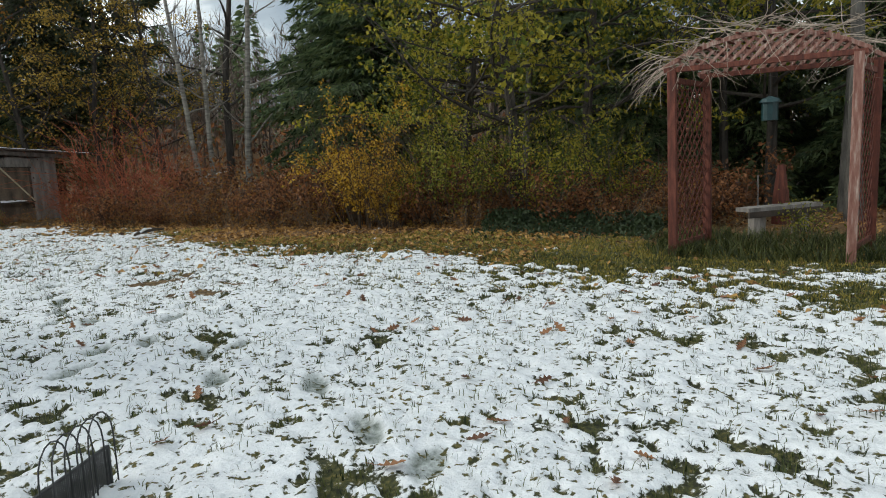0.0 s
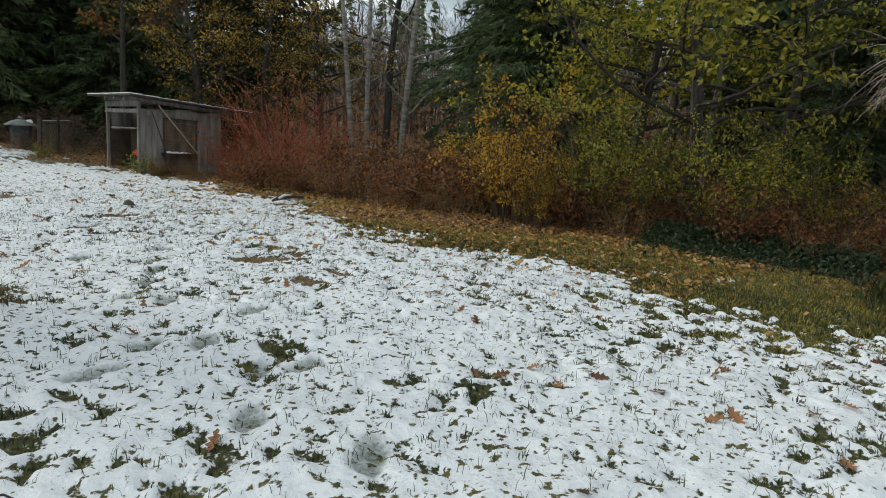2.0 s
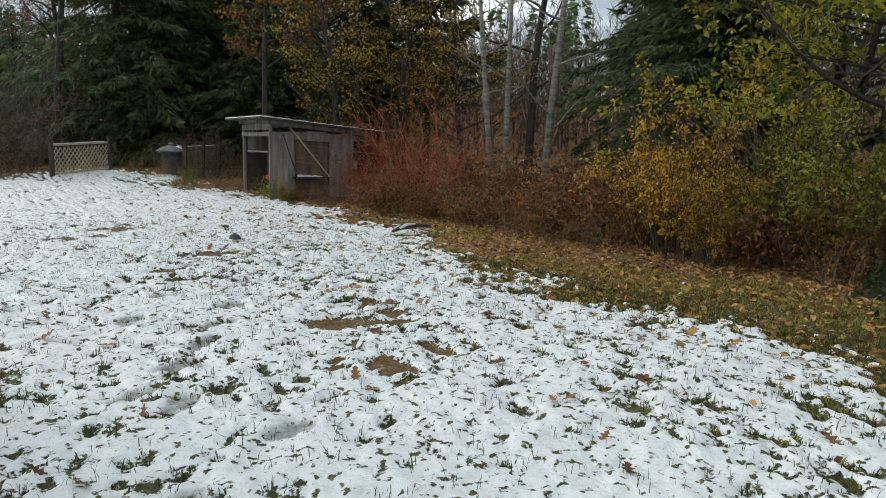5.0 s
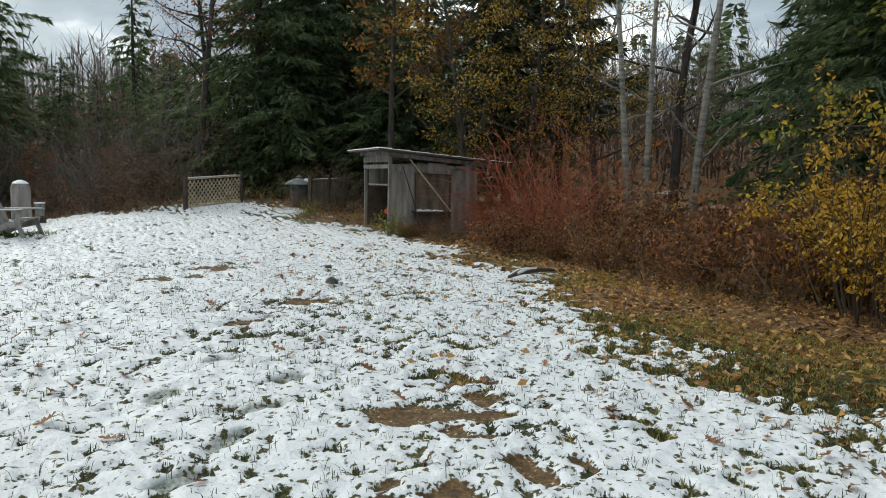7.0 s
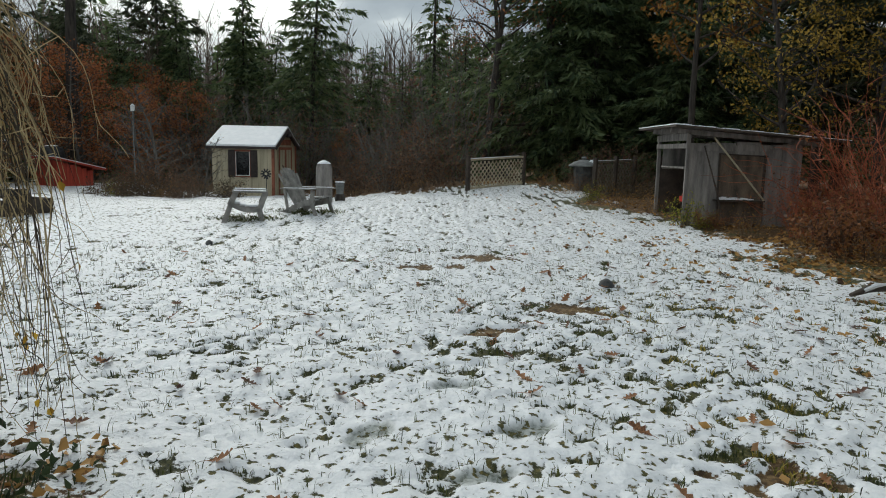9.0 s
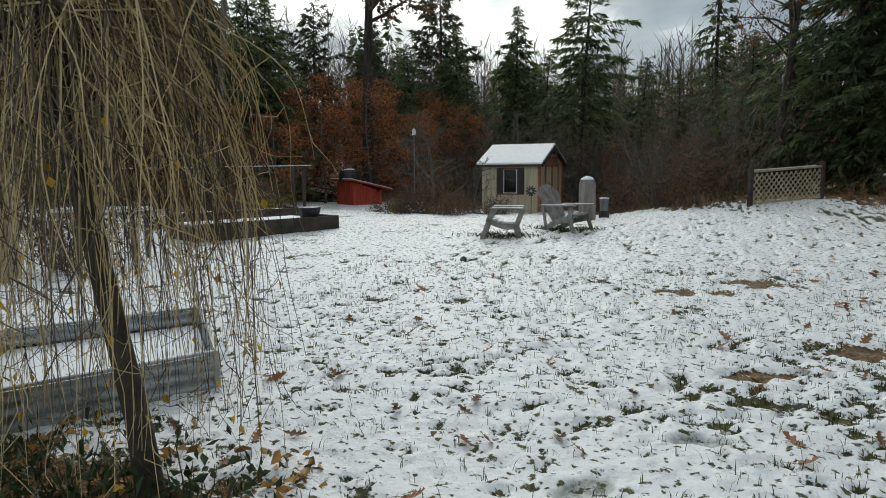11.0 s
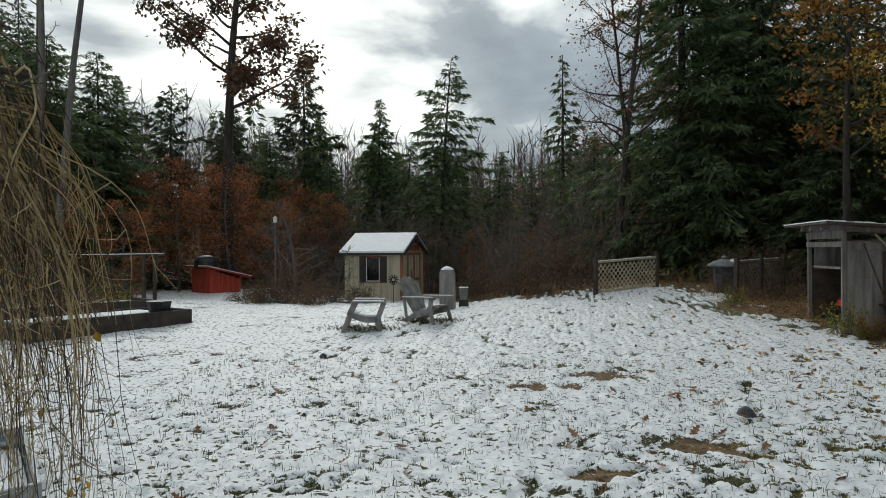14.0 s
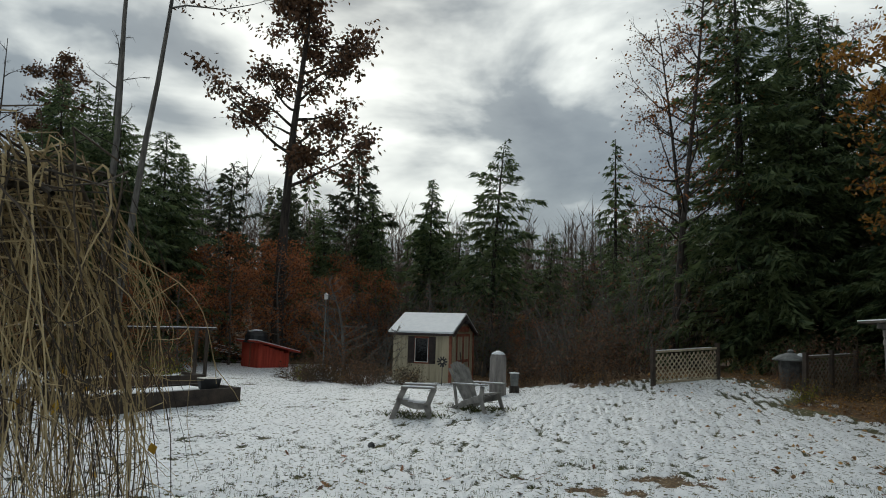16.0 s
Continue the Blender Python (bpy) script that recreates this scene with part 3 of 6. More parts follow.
def build_arbor():
    ax, ay = 5.56, -1.02
    bx, by = 5.42, -2.92
    front = Vector((bx - ax, by - ay, 0))
    W = front.length
    f = front.normalized()
    back = Vector((1.13, -0.32, 0))
    D = back.length
    b = back.normalized()
    o = Vector((ax, ay, G(ax, ay)))
    arb = thing("garden_arbor", Matrix.Translation(o), "red-stained wooden arbor with lattice sides and bare vines", "arbor")
    H = 2.26
    for k, (u, v) in enumerate(((0, 0), (W, 0), (0, D), (W, D))):
        p = f * u + b * v
        lean = f * (0.02 if k % 2 else -0.01)
        part("post", Shape().board(p + Vector((0, 0, -0.12)), p + lean + Vector((0, 0, H)), 0.10, 0.10, f, 0.008), WOOD_RED_WORN if k == 1 else WOOD_RED, arb, "bleached worn post" if k == 1 else "")
    for u, nm in ((0.0, "side"), (W, "side")):
        lattice_panel("lattice_side", arb, WOOD_RED, D - 0.12, H - 0.25, lambda a, c, d, u=u: tuple(f * (u + d) + b * (a + 0.06) + Vector((0, 0, c + 0.1))), 0.165, 0.030)
        for z in (0.12, H - 0.12):
            part("rail", Shape().board(f * u + Vector((0, 0, z)), f * u + b * D + Vector((0, 0, z)), 0.04, 0.07), WOOD_RED, arb)
    for v in (0.0, D):
        rise = lambda t: H + 0.02 + 0.30 * math.sin(math.pi * min(max(t, 0), 1)) ** 0.8
        n = 12
        for k in range(n):
            t0, t1 = k / n, (k + 1) / n
            e = lambda t: f * (t * (W + 0.24) - 0.12) + b * v
            part("arch_board", Shape().board(e(t0) + Vector((0, 0, rise(t0))), e(t1 + 0.005) + Vector((0, 0, rise(t1))), 0.035, 0.05), WOOD_RED_WORN, arb)
        part("beam", Shape().board(f * -0.1 + b * v + Vector((0, 0, H)), f * (W + 0.1) + b * v + Vector((0, 0, H)), 0.05, 0.06), WOOD_RED, arb)
        for sign in (1, -1):
            for k in range(17):
                t = (k + 0.5) / 17
                x0 = t * W
                h = rise(x0 / W) - H
                x1 = min(max(x0 + sign * h, 0), W)
                h1 = min(h, abs(x1 - x0))
                if h1 > 0.04:
                    part("lattice_slat", Shape().board(f * x0 + b * (v - 0.012 * sign) + Vector((0, 0, H)), f * x1 + b * (v - 0.012 * sign) + Vector((0, 0, H + h1 * 0.97)), 0.034, 0.008, b, 0.002), WOOD_RED_WORN, arb)
    for k in range(9):
        t = (k + 0.5) / 9
        p = f * (t * W) + Vector((0, 0, H + 0.05 + 0.30 * math.sin(math.pi * t) ** 0.8))
        part("roof_slat", Shape().board(p - b * 0.1, p + b * (D + 0.1), 0.04, 0.02), WOOD_RED, arb)
    vines = Shape()
    rr = np.random.default_rng(4)
    for k in range(170):
        t, q = rr.uniform(-0.1, 1.05), rr.uniform(-0.15, 1.1)
        p = f * (t * W) + b * (q * D) + Vector((0, 0, H + 0.12 + 0.34 * math.sin(math.pi * min(max(t, 0), 1))))
        d = Vector((rr.normal(), rr.normal() * 1.6, rr.normal() * 0.25 + 0.12)).normalized()
        pts = [p]
        for j in range(7):
            d = (d + Vector((rr.normal(), rr.normal(), rr.normal() - 0.35)) * 0.22).normalized()
            pts.append(pts[-1] + d * 0.12)
        vines.tube(pts, [0.007 - 0.0008 * j for j in range(8)], 3)
    for k in range(26):
        p = f * rr.uniform(-0.15, 0.05) + b * rr.uniform(-0.1, 0.5) + Vector((0, 0, H + rr.uniform(-0.02, 0.2)))
        d, pts = (-f * rr.uniform(0.6, 1.2) + Vector((0, 0, rr.uniform(-0.2, 0.3)))).normalized(), [p]
        for j in range(7):
            d = (d + Vector((0, 0, -0.22)) + Vector((rr.normal(), rr.normal(), rr.normal())) * 0.12).normalized()
            pts.append(pts[-1] + d * rr.uniform(0.06, 0.13))
        vines.tube(pts, [0.006 - 0.0007 * j for j in range(8)], 3)
    part("vines", vines, VINE, arb, "bare tangled vine stems")


def build_bench():
    p, q = Vector((7.75, -1.75, 0)), Vector((8.55, -2.75, 0))
    z = G(8, -2.2)
    be = thing("plank_bench", Matrix.Translation((p.x, p.y, z)), "weathered grey plank bench standing on log blocks", "bench")
    d = q - p
    part("seat", Shape().board((0, 0, 0.40), d + Vector((0, 0, 0.42)), 0.30, 0.06), WOOD_GREY, be)
    part("apron", Shape().board(Vector((-0.12, -0.09, 0.33)), d + Vector((-0.12, -0.09, 0.35)), 0.04, 0.09), WOOD_DARK, be)
    for t in (0.2, 0.8):
        part("block", Shape().tube([d * t + Vector((0, 0, -0.05)), d * t + Vector((0, 0, 0.37))], [0.13, 0.12], 9, True), WOOD_GREY, be)
    fd = thing("bird_feeder", pose(7.7, -2.1, 1.55), "dark teal bird feeder hanging from a branch", "bird feeder")
    teal = material("dark_teal_plastic", (0.008, 0.03, 0.035), (0.02, 0.07, 0.075), 5, 0.4)
    part("housing", Shape().tube([(0, 0, 0), (0, 0, 0.25)], [0.11, 0.11], 10, True), teal, fd)
    part("lid", Shape().tube([(0, 0, 0.25), (0, 0, 0.30), (0, 0, 0.34)], [0.15, 0.12, 0.02], 10, True), teal, fd)
    part("cord", Shape().tube([(0, 0, 0.34), (0, 0, 1.6)], [0.004, 0.004], 3), BLACK_WIRE, fd)
    st = thing("broken_stump", on_ground(9.5, -2.3), "reddish broken tree stump among the trunks", "stump")
    part("stub", Shape().tube([(0, 0, -0.1), (0, 0, 0.5), (0.02, 0, 1.0)], [0.16, 0.13, 0.06], 8, True), WOOD_RED, st)
    po = thing("thin_stake", on_ground(9.2, -1.95), "thin pale garden stake near the bench", "stake")
    part("rod", Shape().tube([(0, 0, -0.05), (0, 0, 0.85)], [0.015, 0.012], 6, True), WOOD_GREY, po)


build_arbor()
build_bench()


# ---------------------------------------------------------------- grey lean-to shed
def build_grey_shed():
    c = Vector((6.0, 13.95, 0))
    z0 = G(6.0, 14.2)
    W, D, H = 2.05, 1.75, 1.50
    sh = thing("lean_to_shed", pose(c.x, c.y, z0, 0, 0, -4), "weathered grey board shed with open end and snowy roof", "shed")
    # long front wall of sheets and planks
    xs = [0.0, 0.42, 0.86, 1.30, 1.70, W]
    for k in range(5):
        a, b = xs[k], xs[k + 1]
        part("wall_board", Shape().box(((a + b) / 2, 0.012 * (k % 2), 0.72 + 0.02 * (k % 3)), (b - a - 0.006, 0.022, 1.5)), WOOD_GREY, sh)
    part("cross_plank", Shape().board((0.12, -0.025, 1.38), (1.45, -0.025, 1.41), 0.022, 0.11), WOOD_GREY, sh)
    part("cross_plank", Shape().board((1.46, -0.025, 1.42), (W - 0.05, -0.025, 1.43), 0.022, 0.06), WOOD_GREY, sh)
    hatch = part("hatch", Shape().box((0.98, -0.03, 0.86), (0.78, 0.02, 0.82)), HATCH, sh, "brown stained hatch panel")
    for p, q in (((0.58, -0.05, 0.3), (0.56, -0.05, 1.3)), ((1.38, -0.05, 0.3), (1.38, -0.05, 1.28)), ((0.56, -0.05, 1.29), (1.42, -0.05, 1.26))):
        part("batten", Shape().board(p, q, 0.05, 0.022), WOOD_DARK, hatch)
    part("lower_panel", Shape().box((1.0, -0.03, 0.22), (0.84, 0.02, 0.42)), HATCH, sh)
    part("sill", Shape().box((0.95, -0.08, 0.455), (0.88, 0.16, 0.03)), WOOD_DARK, sh)
    snow = Shape()
    for k in range(12):
        snow.box((0.62 + k * 0.05, -0.09, 0.485 + 0.012 * math.sin(k * 1.7)), (0.06, 0.12 - 0.004 * k, 0.05 - 0.003 * k))
    part("sill_snow", snow, SNOW, sh, "strip of snow")
    part("prop_pole", Shape().tube([(0.42, -0.10, 1.58), (1.36, -0.18, 0.47)], [0.018, 0.016], 6, True), LATTICE_PALE, sh, "pale leaning pole")
    part("leaning_branch", Shape().tube([(0.25, -0.12, 1.42), (0.45, -0.25, 0.7), (0.62, -0.35, -0.02)], [0.012, 0.016, 0.018], 5, True), WOOD_DARK, sh)
    part("back_wall", Shape().box((W / 2, D, 0.6), (W, 0.03, 1.25)), WOOD_DARK, sh)
    part("end_wall", Shape().box((W, D / 2, 0.66), (0.03, D, 1.42)), WOOD_GREY, sh)
    # open end with posts, header and shelf
    for y in (0.0, D):
        part("corner_post", Shape().board((0, y, -0.1), (0, y, 1.62), 0.065, 0.065, (1, 0, 0), 0.006), WOOD_GREY, sh)
    part("header", Shape().board((-0.03, -0.04, 1.42), (-0.03, D + 0.04, 1.42), 0.03, 0.09), WOOD_GREY, sh)
    part("header", Shape().board((-0.03, -0.04, 1.58), (-0.03, D + 0.04, 1.58), 0.03, 0.13), WOOD_GREY, sh)
    part("inner_panel", Shape().box((0.30, D * 0.94, 1.18), (0.5, 0.02, 0.42)), WOOD_GREY, sh)
    part("inner_wall", Shape().box((0.55, D * 0.5, 0.75), (0.025, D * 0.98, 1.5)), HATCH, sh)
    part("shelf", Shape().box((0.28, D * 0.55, 1.02), (0.5, D * 0.8, 0.03)), WOOD_GREY, sh)
    for y in (0.05, D * 0.35, D * 0.64):
        part("rafter", Shape().board((-0.32, y, 1.70), (W + 0.35, y, 1.50), 0.05, 0.09), WOOD_GREY, sh)
    part("roof", Shape().board((-0.38, D / 2 - 0.1, 1.765), (W + 0.65, D / 2 - 0.1, 1.545), D + 0.65, 0.035), WOOD_DARK, sh)
    s = Shape()
    for k in range(22):
        t0, t1 = k / 22, (k + 1) / 22
        th = 0.022 * (1 - 0.6 * t0) * (0.8 + 0.3 * math.sin(k * 2.1))
        X0, X1 = -0.39 + t0 * (W + 1.03), -0.39 + t1 * (W + 1.03) + 0.002
        Z0, Z1 = 1.783 - t0 * 0.22, 1.783 - t1 * 0.22
        s.board((X0, D / 2 - 0.1, Z0 + th / 2), (X1, D / 2 - 0.1, Z1 + th / 2), D + 0.66 - 0.02 * (k % 3), th)
    part("roof_snow", s, SNOW, sh, "thin layer of snow")
    # machine parked inside
    m = sh.matrix_world
    mo = thing("garden_machine", m @ pose(0.22, 0.30, 0.02), "small machine with red cover and black wheel in the shed", "machine")
    hood = Shape()
    hood.box((0, 0, 0.42), (0.34, 0.30, 0.10)).box((0, 0, 0.49), (0.26, 0.24, 0.05))
    part("cover", hood, RED_SHINY, mo, "glossy red cover")
    part("engine", Shape().box((0.02, 0.02, 0.28), (0.24, 0.24, 0.20)), BLACK_RUBBER, mo)
    wheel = Shape()
    wheel.tube([(-0.02, -0.20, 0.19), (-0.02, -0.17, 0.19), (-0.02, -0.10, 0.19), (-0.02, -0.07, 0.19)], [0.15, 0.19, 0.19, 0.15], 16, True)
    tyre = part("wheel", wheel, BLACK_RUBBER, mo)
    part("hub", Shape().tube([(-0.02, -0.215, 0.19), (-0.02, -0.06, 0.19)], [0.06, 0.06], 10, True), GALV, tyre)


build_grey_shed()


# ---------------------------------------------------------------- lattice fences and lantern
def build_fence(x0, y0, x1, y1, h, mat, dark, label, tilt=0.0, bays=2):
    fe = thing("lattice_fence", Matrix.Translation((x0, y0, GH(x0, y0))), label, "fence")
    d = Vector((x1 - x0, y1 - y0, GH(x1, y1) - GH(x0, y0)))
    W = Vector((d.x, d.y, 0)).length
    f = Vector((d.x, d.y, 0)) / W
    n = Vector((f.y, -f.x, 0))
    rise = d.z / W
    for k in range(bays + 1):
        p = f * (W * k / bays) + Vector((0, 0, rise * W * k / bays))
        part("post", Shape().board(p + Vector((0, 0, -0.2)), p + Vector((tilt * 0.1, 0, h + 0.10 + 0.03 * (k % 2))), 0.09, 0.09, f, 0.006), dark, fe)
    for b in range(bays):
        w = W / bays - 0.1
        u0 = W * b / bays + 0.05
        lattice_panel("lattice_panel", fe, mat, w, h - 0.12, lambda a, c, dd, u0=u0: tuple(f * (u0 + a) + n * dd + Vector((0, 0, 0.06 + c + rise * (u0 + a)))), 0.15, 0.030)
    for z in (0.05, h):
        part("rail", Shape().board(Vector((0, 0, z)), f * W + Vector((0, 0, z + rise * W)), 0.045, 0.05), mat, fe)
    part("rail_snow", Shape().board(Vector((0, 0, h + 0.03)), f * W * 0.9 + Vector((0, 0, h + 0.03 + rise * W * 0.9)), 0.04, 0.014), SNOW, fe)


build_fence(2.45, 18.8, 4.1, 20.3, 0.76, LATTICE_PALE, WOOD_DARK, "pale bleached lattice fence panel on the rise", 0.0, 1)
build_fence(5.42, 18.0, 6.85, 19.4, 0.84, LATTICE_DARK, WOOD_DARK, "grey lattice fence panel in the shade by the shed", 0.3)


def build_lantern():
    la = thing("stone_lantern", pose(5.62, 19.75, GH(5.62, 19.75)), "grey stone garden lantern with domed snowy cap", "lantern")
    part("base", Shape().tube([(0, 0, -0.05), (0, 0, 0.08), (0, 0, 0.1)], [0.30, 0.30, 0.24], 8, True), STONE_PALE, la)
    part("body", Shape().tube([(0, 0, 0.1), (0, 0, 0.64)], [0.24, 0.27], 8, True), STONE, la)
    part("cap", Shape().tube([(0, 0, 0.64), (0, 0, 0.67), (0, 0, 0.76), (0, 0, 0.82)], [0.40, 0.40, 0.26, 0.08], 14, True), STONE_PALE, la)
    part("finial", Shape().tube([(0, 0, 0.82), (0, 0, 0.86), (0, 0, 0.91)], [0.04, 0.08, 0.02], 10, True), STONE_PALE, la)
    part("cap_snow", Shape().tube([(0.16, -0.1, 0.735), (0.16, -0.1, 0.77), (0.14, -0.08, 0.79)], [0.13, 0.11, 0.04], 9, True), SNOW, la)


build_lantern()


# ---------------------------------------------------------------- chairs, timber post, pail
def build_chair(m, label):
    ch = thing("adirondack_chair", m, label, "chair", "garden chairs on the lawn")
    for y in (-0.29, 0.29):
        s = Shape()
        s.board((0.40, y, 0.30), (0.05, y, 0.22), 0.13, 0.026, (0, 1, 0))
        s.board((0.05, y, 0.22), (-0.48, y, -0.02), 0.11, 0.026, (0, 1, 0))
        part("side_rail", s, WOOD_CHAIR, ch)
        s2 = Shape()
        s2.board((0.46, y * 1.1, -0.03), (0.34, y * 1.1, 0.28), 0.09, 0.028, (0, 1, 0))
        s2.board((0.34, y * 1.1, 0.26), (0.38, y * 1.1, 0.53), 0.10, 0.028, (0, 1, 0))
        part("front_leg", s2, WOOD_CHAIR, ch)
        part("rear_brace", Shape().board((-0.28, y * 1.1, 0.10), (-0.36, y * 1.1, 0.53), 0.07, 0.026, (0, 1, 0)), WOOD_CHAIR, ch)
        part("armrest", Shape().board((-0.42, y * 1.16, 0.54), (0.48, y * 1.16, 0.56), 0.13, 0.024), WOOD_CHAIR, ch)
        part("arm_snow", Shape().board((-0.36, y * 1.16, 0.558), (0.44, y * 1.16, 0.577), 0.09, 0.012), SNOW, ch)
    for k in range(6):
        t = k / 5
        part("seat_slat", Shape().board((0.40 - 0.56 * t, -0.29, 0.385 - 0.20 * t), (0.40 - 0.56 * t, 0.29, 0.385 - 0.20 * t), 0.09, 0.02), WOOD_CHAIR, ch)
    for k in range(7):
        u = (k - 3) / 3
        top = 0.98 - 0.13 * u * u
        part("back_slat", Shape().board((-0.16, u * 0.20, 0.20), (-0.16 - top * 0.42, u * 0.31, top), 0.082, 0.018, (1, 0, 0.4)), WOOD_CHAIR, ch)
    part("back_rail", Shape().board((-0.36, -0.29, 0.55), (-0.36, 0.29, 0.55), 0.06, 0.025), WOOD_CHAIR, ch)
    s = Shape()
    for k in range(7):
        t = k / 6
        s.box((0.32 - 0.42 * t, 0.02 * math.sin(k * 3), 0.375 - 0.155 * t), (0.08, 0.42 - 0.03 * (k % 3), 0.03))
    part("seat_snow", s, SNOW, ch)


build_chair(on_ground(-0.90, 14.35, -28, 0.03) @ Matrix.Diagonal((0.84, 0.84, 0.84, 1)), "weathered grey fan-backed wooden lawn chair with snowy seat")


def build_low_chair(m):
    ch = thing("adirondack_chair", m, "weathered grey wooden lawn chair without its back, snow on the seat", "chair", "garden chairs on the lawn")
    for y in (-0.27, 0.27):
        part("armrest", Shape().board((0.20, y * 1.08, 0.50), (-0.37, y * 1.08, 0.49), 0.12, 0.024), WOOD_CHAIR, ch)
        part("arm_snow", Shape().board((0.17, y * 1.08, 0.518), (-0.34, y * 1.08, 0.508), 0.09, 0.014), SNOW, ch)
        part("arm_support", Shape().board((0.14, y, 0.48), (0.24, y, 0.27), 0.09, 0.028, (0, 1, 0)), WOOD_CHAIR, ch)
        part("front_leg", Shape().board((0.21, y, 0.32), (0.34, y, -0.03), 0.08, 0.028, (0, 1, 0)), WOOD_CHAIR, ch)
        rail, vs, fs = Shape(), [], []
        for k in range(9):
            t = k / 8
            x, z = 0.25 - 0.50 * t, 0.30 - 0.10 * t - 0.05 * math.sin(math.pi * t)
            vs += [(x, y * 0.94 + dy, z + dz) for dy, dz in ((-0.014, -0.042), (0.014, -0.042), (0.014, 0.042), (-0.014, 0.042))]
            if k:
                o = 4 * k - 4
                fs += [(o + e, o + (e + 1) % 4, o + 4 + (e + 1) % 4, o + 4 + e) for e in range(4)]
        rail.add(vs, fs + [(3, 2, 1, 0), (32, 33, 34, 35)])
        part("side_rail", rail, WOOD_CHAIR, ch)
        part("arm_support", Shape().board((-0.34, y, 0.48), (-0.22, y, 0.18), 0.085, 0.028, (0, 1, 0)), WOOD_CHAIR, ch)
        part("rear_leg", Shape().board((-0.21, y, 0.23), (-0.28, y, -0.03), 0.085, 0.028, (0, 1, 0)), WOOD_CHAIR, ch)
    snow = Shape()
    for k in range(6):
        t = (k + 0.5) / 6
        x, z = 0.25 - 0.50 * t, 0.345 - 0.10 * t - 0.05 * math.sin(math.pi * t)
        part("seat_slat", Shape().board((x, -0.27, z), (x, 0.27, z), 0.075, 0.018), WOOD_CHAIR, ch)
        snow.board((x, -0.22, z + 0.02), (x, 0.23, z + 0.02), 0.088, 0.03)
    part("seat_snow", snow, SNOW, ch)


build_low_chair(on_ground(-1.79, 13.35, 192, 0.03))


def bare_under(x, y, a, b):
    s = Shape()
    rr = np.random.default_rng(9)
    for _ in range(420):
        u, v = x + rr.normal() * a * 0.45, y + rr.normal() * b * 0.45
        z = GH(u, v)
        t = rr.uniform(0, 6.28)
        s.leaf((u, v, z), (math.cos(t) * 0.6, math.sin(t) * 0.6, 0.7), rr.uniform(0.05, 0.11), 0.016)
    stuff("grass_patch", s, GRASS, "bare dark grass sheltered under a lawn chair", "grass")


bare_under(-1.83, 13.35, 0.7, 0.35)
bare_under(-0.9, 14.4, 0.7, 0.35)


def build_post():
    po = thing("timber_post", on_ground(-1.06, 18.3, 12), "thick grey timber post with rounded snowy top", "post")
    s = Shape()
    s.tube([(0, 0, -0.2), (0, 0, 0.86), (0, 0, 0.96), (0, 0, 1.01)], [0.205, 0.195, 0.16, 0.06], 10, True)
    part("shaft", s, WOOD_GREY, po)
    part("cap_snow", Shape().tube([(0, 0, 0.96), (0, 0, 1.005), (0, 0, 1.04)], [0.17, 0.12, 0.03], 10, True), SNOW, po)
    pa = thing("plastic_pail", on_ground(-0.74, 18.9, 0, 0.2), "pale grey plastic pail standing on a stump behind the post", "pail")
    part("bucket", Shape().tube([(0, 0, 0), (0, 0, 0.3)], [0.09, 0.11], 12, True), STONE_PALE, pa)
    part("rim", Shape().tube([(0, 0, 0.29), (0, 0, 0.31)], [0.12, 0.12], 12, True), SNOW, pa)
    st = thing("log_stump", on_ground(-0.74, 18.9), "dark cut log stump under a pail", "stump")
    part("log", Shape().tube([(0, 0, -0.1), (0, 0, 0.195)], [0.13, 0.12], 9, True), BARK, st)


build_post()


